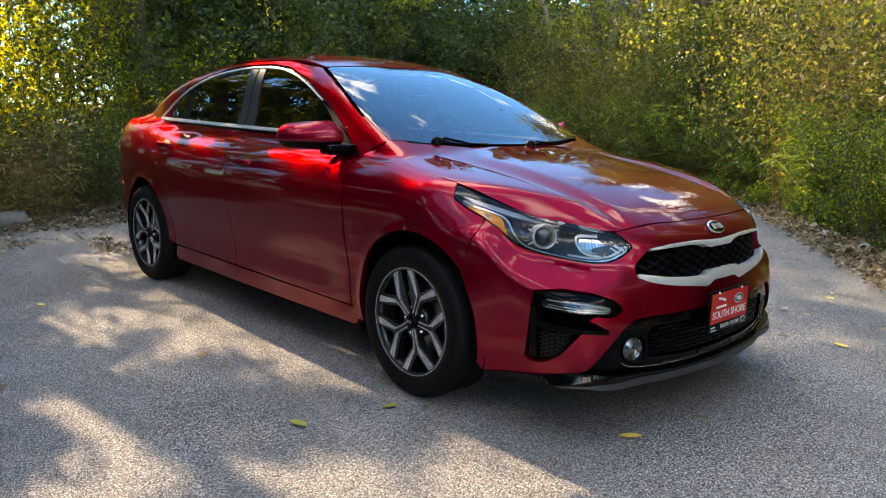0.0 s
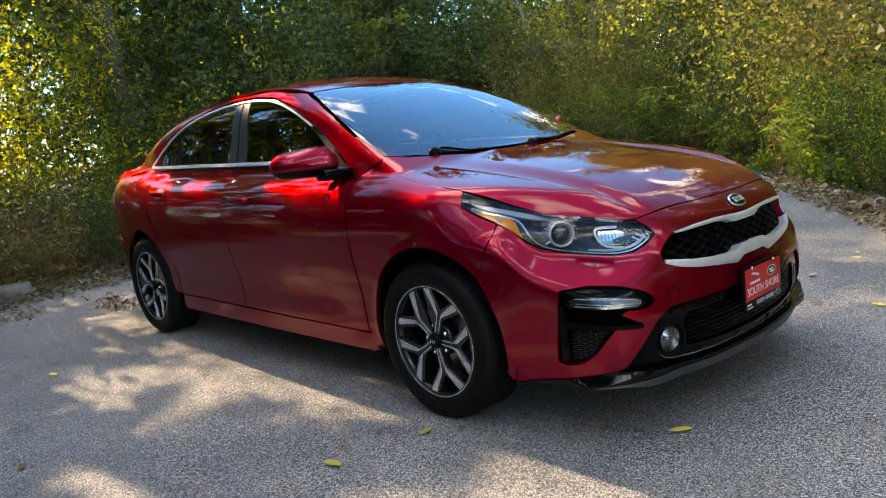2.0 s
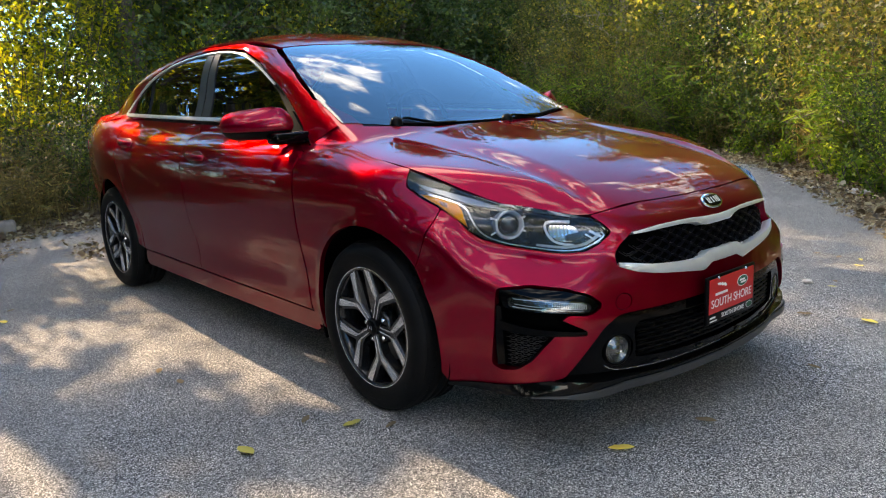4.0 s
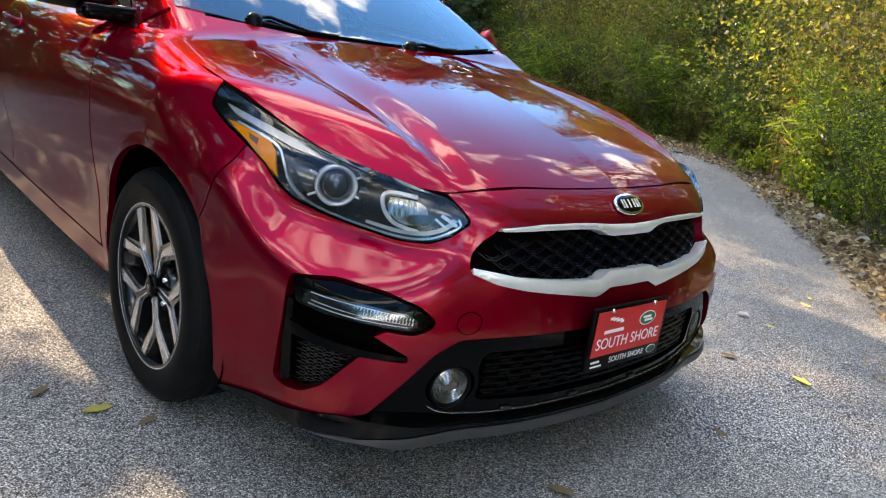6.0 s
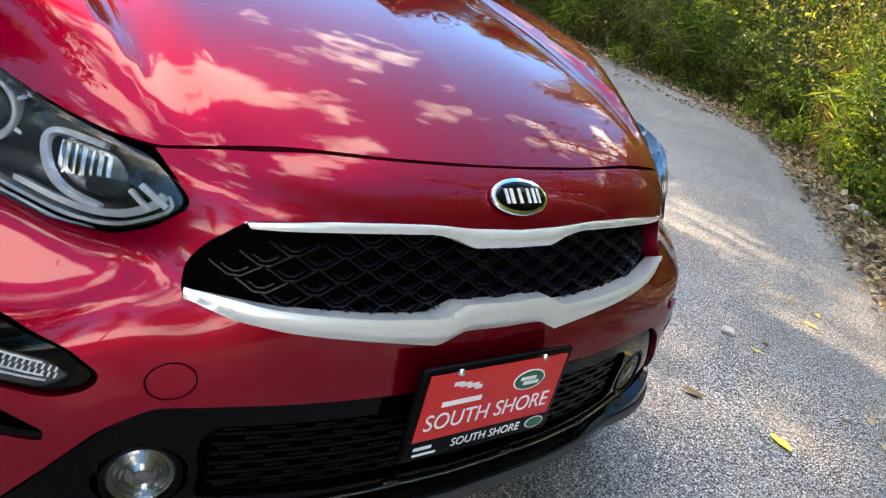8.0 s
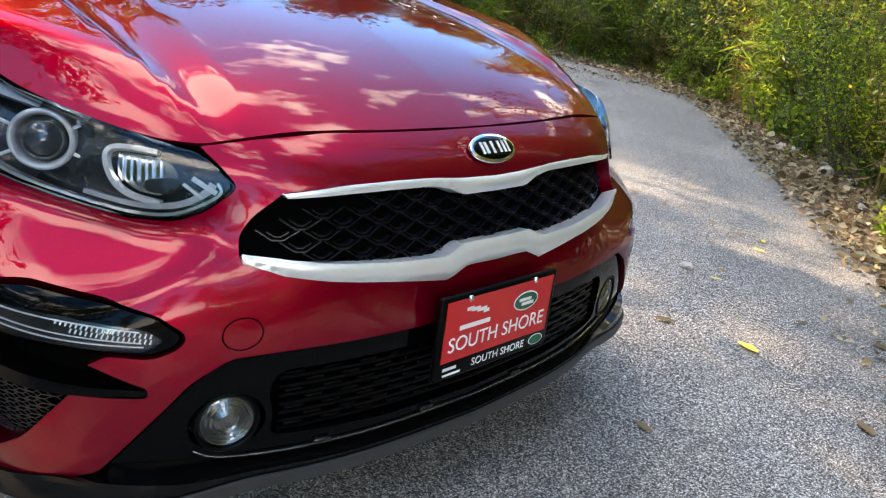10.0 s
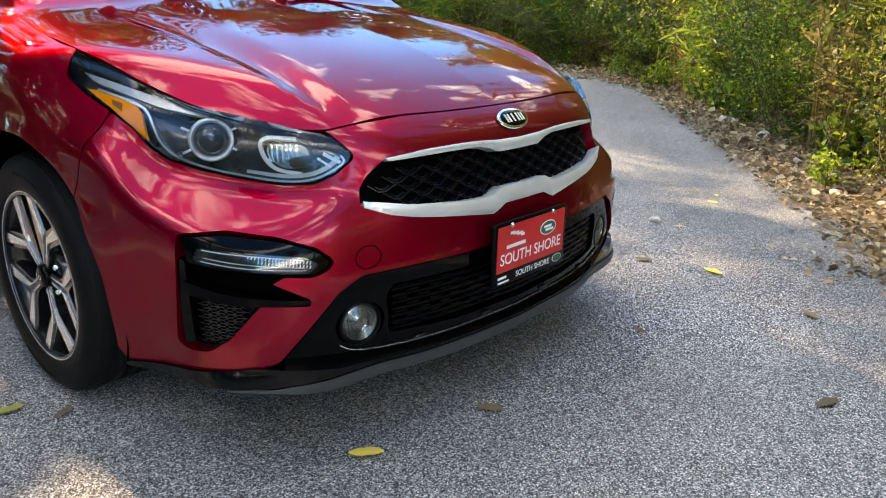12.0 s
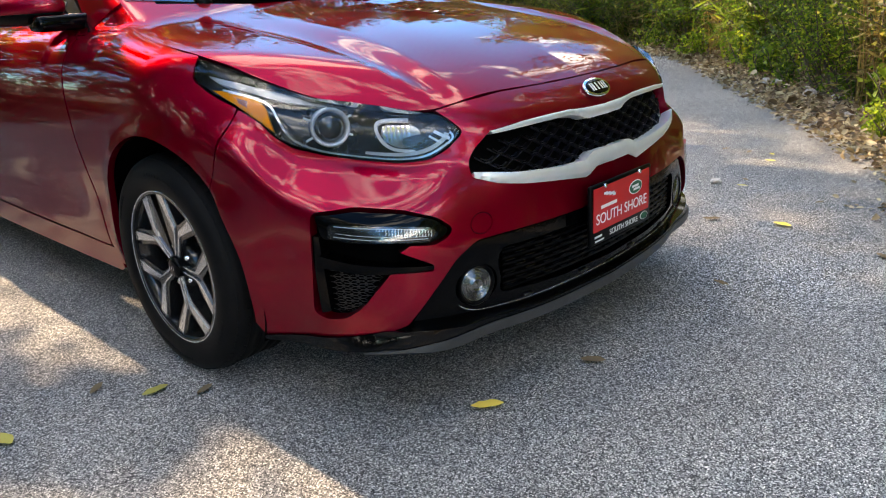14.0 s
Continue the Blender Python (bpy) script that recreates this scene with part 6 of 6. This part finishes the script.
# the bank beside the road, seen past the bonnet
R = ROAD_RIGHT
scatter([kit_bush[0], kit_weed[0], kit_bush[1], kit_bush[2], kit_weed[1]], along(R, 0.95, 0.55, 0.12, 3, 9.5, 34), 0.7, 1.05, 3)
scatter([kit_bush[1], kit_bush[0], kit_tall[0], kit_weed[0]], along(R, 1.7, 0.8, 0.2, 4, 9.0, 32), 0.65, 1.25, 4)
scatter([kit_tall[0], kit_tall[1], kit_tall[0], kit_tall[2]], along(R, 2.8, 1.05, 0.3, 5, 8.0, 34), 0.7, 1.25, 5)
scatter([kit_tall[1], kit_tree[2], kit_tall[0], kit_tree[1]], along(R, 4.4, 1.7, 0.4, 6, 6.0, 34), 0.85, 1.15, 6)
scatter([kit_tree[2], kit_tree[1], kit_tree[0]], along(R, 7.5, 2.6, 0.7, 7, 5.0, 34), 0.9, 1.25, 7)
scatter([kit_blade, kit_weed[0], kit_blade], along(R, 1.15, 0.8, 0.2, 8, 9.0, 30), 0.7, 1.3, 8)
scatter(kit_sapling, along(R, 2.2, 1.3, 0.5, 9, 10.0, 34), 0.8, 1.2, 9)
scatter([kit_sprig], along(R, 0.5, 0.42, 0.16, 12, 10.0, 30), 0.6, 1.3, 12)
scatter([kit_stems], along(R, 1.5, 1.1, 0.25, 61, 14.5, 30), 0.7, 1.1, 61)
# the wood behind the car
B = ROAD_BACK
scatter([kit_weed[1], kit_bush[2], kit_weed[0], kit_bush[0]], along(B, 0.75, 0.55, 0.15, 13, 4.0, 14.2), 0.7, 1.0, 13)
scatter([kit_weed[1], kit_weed[0], kit_bush[2]], along(B, 0.95, 0.45, 0.15, 25, 14.2, 19.0), 0.5, 0.75, 25)
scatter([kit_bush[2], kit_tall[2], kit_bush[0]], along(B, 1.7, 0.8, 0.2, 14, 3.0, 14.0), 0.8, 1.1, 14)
scatter([kit_bush[2], kit_bush[1], kit_weed[0]], along(B, 1.9, 0.65, 0.2, 26, 14.0, 18.8), 0.65, 0.95, 26)
scatter([kit_tall[2], kit_tall[2], kit_tall[1]], along(B, 3.2, 1.05, 0.3, 15, 2.0, 12.4), 0.9, 1.15, 15)
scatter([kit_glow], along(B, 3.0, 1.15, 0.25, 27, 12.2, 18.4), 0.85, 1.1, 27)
scatter([kit_tree[0], kit_tree[1]], along(B, 5.2, 2.4, 0.5, 16, 0.0, 10.4), 0.85, 1.05, 16)
# thin trees through which the sun falls, and trees behind the camera
scatter([kit_high], [(-11.8, 9.0)], 0.95, 1.05, 29)
scatter([kit_high], [(-19.0, 7.0), (-20.0, 9.6), (-19.2, 12.0), (-20.5, 14.5), (-19.0, 17.0), (-13.2, 6.3)], 1.0, 1.2, 32)
scatter([kit_sparse], [(-9.6, 2.4), (-8.2, 1.5), (-9.2, -3.5)], 0.95, 1.05, 33)
scatter([kit_thin], [(-7.6, -5.4)], 0.9, 1.0, 18)
scatter([kit_thin], [(-8.9, 5.0)], 0.66, 0.7, 19)
scatter([kit_tree[0]], [(-8.6, 2.9), (-9.3, 4.1), (-9.6, 6.4), (-10.6, 8.0)], 0.62, 0.70, 65)
# unseen trees, added so that their crowns shade and dapple the road
scatter([kit_shade], [(-8.0, -2.6), (-9.2, -1.9), (-7.3, -1.9)], 0.95, 1.05, 41)
scatter([kit_over], [(-7.2, -5.2), (-3.8, -4.9), (-11.0, -7.4)], 0.95, 1.1, 64)
for row in range(3):
    scatter([kit_tall[2], kit_far], [(-15.6 - 0.9 * row + 0.62 * i, 9.6 + 0.85 * i) for i in range(8)], 1.05, 1.25, 42 + row)
# the far end of the road and the wood beyond
scatter([kit_far, kit_tall[0], kit_far], [(-13.5 - 1.1 * (i % 3), 9.6 + 0.75 * i) for i in range(11)], 1.0, 1.3, 20)
scatter([kit_far], [(-17.5 - 1.3 * (i % 3), 6.0 + 1.1 * i) for i in range(14)], 1.3, 1.6, 21)
scatter([kit_dense, kit_tree[1]], [(-1 + 24 * math.cos(a), 1 + 24 * math.sin(a)) for a in np.linspace(0.5, 2.3, 13)], 1.2, 1.5, 22)
scatter([kit_sparse, kit_thin, kit_sparse], [(-10.0 + 2.0 * i, -8.0 - 0.8 * (i % 2)) for i in range(9)], 0.95, 1.2, 19)
scatter([kit_dense, kit_sparse], [(-6.0 + 2.8 * i, -13.0 - 0.5 * (i % 2)) for i in range(6)], 0.6, 0.8, 38)
scatter([kit_far], [(-10.6 - 0.5 * (i % 2), 1.4 - 1.15 * i) for i in range(11)], 0.95, 1.1, 40)
scatter([kit_far], [(-12.0 + 1.2 * i, -11.0 - 0.4 * (i % 2)) for i in range(20)], 1.1, 1.3, 35)
scatter([kit_tree[1], kit_tree[2]], [(15.0 - 0.9 * (i % 2), -10.0 + 4.0 * i) for i in range(6)], 0.7, 0.9, 36)
litter_verge = [(-7.0 + 0.8 * i, -5.75 - 0.15 * (i % 3)) for i in range(17)]
scatter([kit_far, kit_weed[1], kit_far], litter_verge, 0.4, 0.5, 46)
scatter([kit_far], [(-10.0 + 1.0 * i, -6.5 - 0.4 * math.sin(i)) for i in range(16)], 0.9, 1.2, 23)
for src in kit:
    for o in (src, *src.children_recursive):
        bpy.data.objects.remove(o)

# leaf litter on the bank and fallen leaves on the road
g = np.random.default_rng(5)


def dead_leaves(centres, size, seed):
    """Curled dry leaves, each folded along its midrib and bent from base to tip."""
    g = np.random.default_rng(seed)
    n = len(centres)
    az = g.uniform(0, 2 * math.pi, n)
    el = g.normal(0, 0.3, n)
    roll = g.normal(0, 0.5, n)
    ax = np.stack([np.cos(az) * np.cos(el), np.sin(az) * np.cos(el), np.sin(el)], 1)
    flat = np.stack([-np.sin(az), np.cos(az), np.zeros(n)], 1)
    up = np.cross(ax, flat)
    sd = flat * np.cos(roll)[:, None] + up * np.sin(roll)[:, None]
    up = np.cross(ax, sd)
    L = (size * np.exp(g.normal(0, 0.34, n)))[:, None]
    w = (L[:, 0] * g.uniform(0.22, 0.42, n))[:, None]
    k = g.normal(0.16, 0.14, n)[:, None] * L
    j = lambda: g.uniform(0.7, 1.25, n)[:, None]
    ring = [centres, centres + ax * L * 0.28 + sd * w * j() + up * k, centres + ax * L * 0.68 + sd * w * 0.8 * j() + up * k * 1.2,
            centres + ax * L + up * k * 0.5, centres + ax * L * 0.66 - sd * w * 0.8 * j() + up * k * 1.1, centres + ax * L * 0.3 - sd * w * j() + up * k]
    v = np.stack(ring, 1).reshape(-1, 3)
    v[:, 2] = np.maximum(v[:, 2], 0.001)
    b = (np.arange(n) * 6)[:, None]
    f = np.concatenate([b + [0, 1, 2, 3], b + [0, 3, 4, 5]])
    return v, f


def litter(line, lo, hi, n, seed, t0, t1, name, size=0.046):
    g = np.random.default_rng(seed)
    pts = []
    base = along(line, 0.0, 0.05, 0.0, seed, t0, t1)
    base = np.array(base)
    d = np.gradient(base, axis=0)
    d /= np.maximum(np.linalg.norm(d, axis=1, keepdims=True), 1e-9)
    i = g.integers(0, len(base), n)
    off = lo + (hi - lo) * g.random(n) ** 1.3
    c = base[i] + np.stack([d[i, 1], -d[i, 0]], 1) * off[:, None] + g.normal(0, 0.05, (n, 2))
    c = np.column_stack([c, g.uniform(0.0, 0.035, n)])
    v, f = dead_leaves(c, size, seed + 1)
    ob = quads(name, v, f, LEAF_FALLEN, None)
    tagged(ob, "dry brown fallen leaves along the road's edge", "leaf litter", "", "stuff")


litter(R, -0.14, 1.6, 30000, 51, 9.0, 34.0, "leaf_litter", 0.037)
litter(B, -0.35, 1.4, 15000, 52, 6.0, 18.5, "leaf_litter", 0.038)


def drift(x, y, sx, sy, n, seed):
    """A drift of dead leaves blown onto the asphalt."""
    g = np.random.default_rng(seed)
    c = np.column_stack([x + sx * g.normal(0, 1, n), y + sy * g.normal(0, 1, n), g.uniform(0.0, 0.015, n)])
    v, f = dead_leaves(c, 0.030, seed + 1)
    tagged(quads("leaf_litter", v, f, LEAF_FALLEN, None), "small drift of brown leaves on the asphalt", "leaf litter", "", "stuff")


drift(-4.55, -1.25, 0.22, 0.16, 170, 71)
drift(-4.0, -0.62, 0.30, 0.10, 220, 72)
drift(-3.6, 7.0, 0.9, 0.10, 260, 73)
drift(1.35, 1.75, 0.18, 0.10, 110, 74)


def fallen_leaf(x, y, size, turn, material, label, seed):
    g = np.random.default_rng(seed)
    n = 9
    bm = bmesh.new()
    ring = []
    lift, wide = g.uniform(0.06, 0.22), g.uniform(0.36, 0.52)
    for i in range(n * 2):
        a = math.pi * i / n
        u = 0.5 * math.cos(a)
        w = 0.5 * wide * math.sin(a) * (1 - 0.45 * abs(math.cos(a)) ** 3) * g.uniform(0.8, 1.15)
        z = lift * abs(w) + 0.22 * u * u * lift * 2 + g.uniform(0, 0.02)
        ring.append(bm.verts.new((u * size, w * size + 0.06 * size * math.sin(3 * u), 0.003 + z * size)))
    c = bm.verts.new((0, 0, 0.004))
    for i in range(n * 2):
        bm.faces.new((c, ring[i], ring[(i + 1) % (n * 2)]))
    ob = part("fallen_leaf", bm, material, None, label)
    tagged(ob, "", "leaf", "fallen leaves on the road")
    ob.matrix_basis = pose(x, y, 0.004, 0, 0, turn)


YEL, BRO = "yellow fallen leaf lying on the asphalt", "dry brown fallen leaf lying on the asphalt"
for i, (x, y, s, m, lb) in enumerate(((-0.03, -1.36, 0.085, LEAF_FALLEN_YELLOW, YEL), (0.835, -0.49, 0.085, LEAF_FALLEN_YELLOW, YEL), (0.05, -0.99, 0.075, LEAF_FALLEN_YELLOW, YEL), (-0.10, -1.09, 0.065, LEAF_FALLEN, BRO),
                                     (0.89, 1.32, 0.08, LEAF_FALLEN_YELLOW, YEL), (0.915, -0.125, 0.07, LEAF_FALLEN, BRO), (1.55, 0.54, 0.09, LEAF_FALLEN, BRO), (0.16, -0.90, 0.06, LEAF_FALLEN, BRO),
                                     (-1.0, -1.28, 0.06, LEAF_FALLEN, BRO), (-2.4, -1.6, 0.07, LEAF_FALLEN_YELLOW, YEL), (-1.6, -2.0, 0.07, LEAF_FALLEN, BRO))):
    fallen_leaf(x, y, s, 40 * i, m, lb, 100 + i)
for i in range(34):
    if i < 22:
        x, y = g.uniform(-0.6, 1.6), g.uniform(0.6, 3.0)
        if x > 1.5 or (x < 0.95 and y < 1.2):
            x, y = x - 0.4, y + 1.2
    else:
        x, y = g.uniform(-4.8, -0.5), g.uniform(-2.6, -1.1)
    fallen_leaf(x, y, g.uniform(0.04, 0.08), g.uniform(0, 360), LEAF_FALLEN if g.random() < 0.75 else LEAF_FALLEN_YELLOW, BRO, 300 + i)


def stone(x, y, s, seed):
    bm = bmesh.new()
    bmesh.ops.create_icosphere(bm, subdivisions=2, radius=s)
    for v in bm.verts:
        v.co *= 1 + 0.35 * noise.noise(v.co * (2.0 / s) + Vector((seed, 0, 0)))
        v.co.z *= 0.55
    ob = part("stone", bm, STONE, None, "small pale stone lying on the asphalt", smooth=False)
    tagged(ob, "", "stone", "stones by the road")
    ob.matrix_basis = pose(x, y, s * 0.35)


STONE = plain("pale_stone", (0.42, 0.39, 0.36), 0.9, vary=0.3, scale=40)
stone(0.38, 1.82, 0.028, 1)
for i in range(26):
    s_ = g.uniform(0.02, 0.06)
    t_ = g.uniform(0, 1)
    stone(1.75 - 2.6 * t_ + g.uniform(0.0, 0.5), 1.75 + 3.3 * t_ + g.uniform(0.0, 0.5), s_, i + 2)


def edge_block(x, y, turn):
    """A worn block of concrete, half sunk in the leaves."""
    bm = box_bm(0.44, 0.24, 0.18, 0.03, 2)
    for v in bm.verts:
        v.co += Vector((noise.noise(v.co * 6), noise.noise(v.co * 7 + Vector((3, 0, 0))), noise.noise(v.co * 5 + Vector((0, 5, 0))))) * 0.025
    ob = part("concrete_block", bm, OLD_CONCRETE, None, "worn grey concrete block among dead leaves")
    tagged(ob, "", "concrete block")
    ob.matrix_basis = pose(x, y, 0.03, 0, 0, turn)


OLD_CONCRETE = plain("stained_concrete", (0.15, 0.14, 0.125), 0.95, vary=0.45, scale=9, bump=0.4, bump_scale=60)
edge_block(-5.62, -1.05, 78)
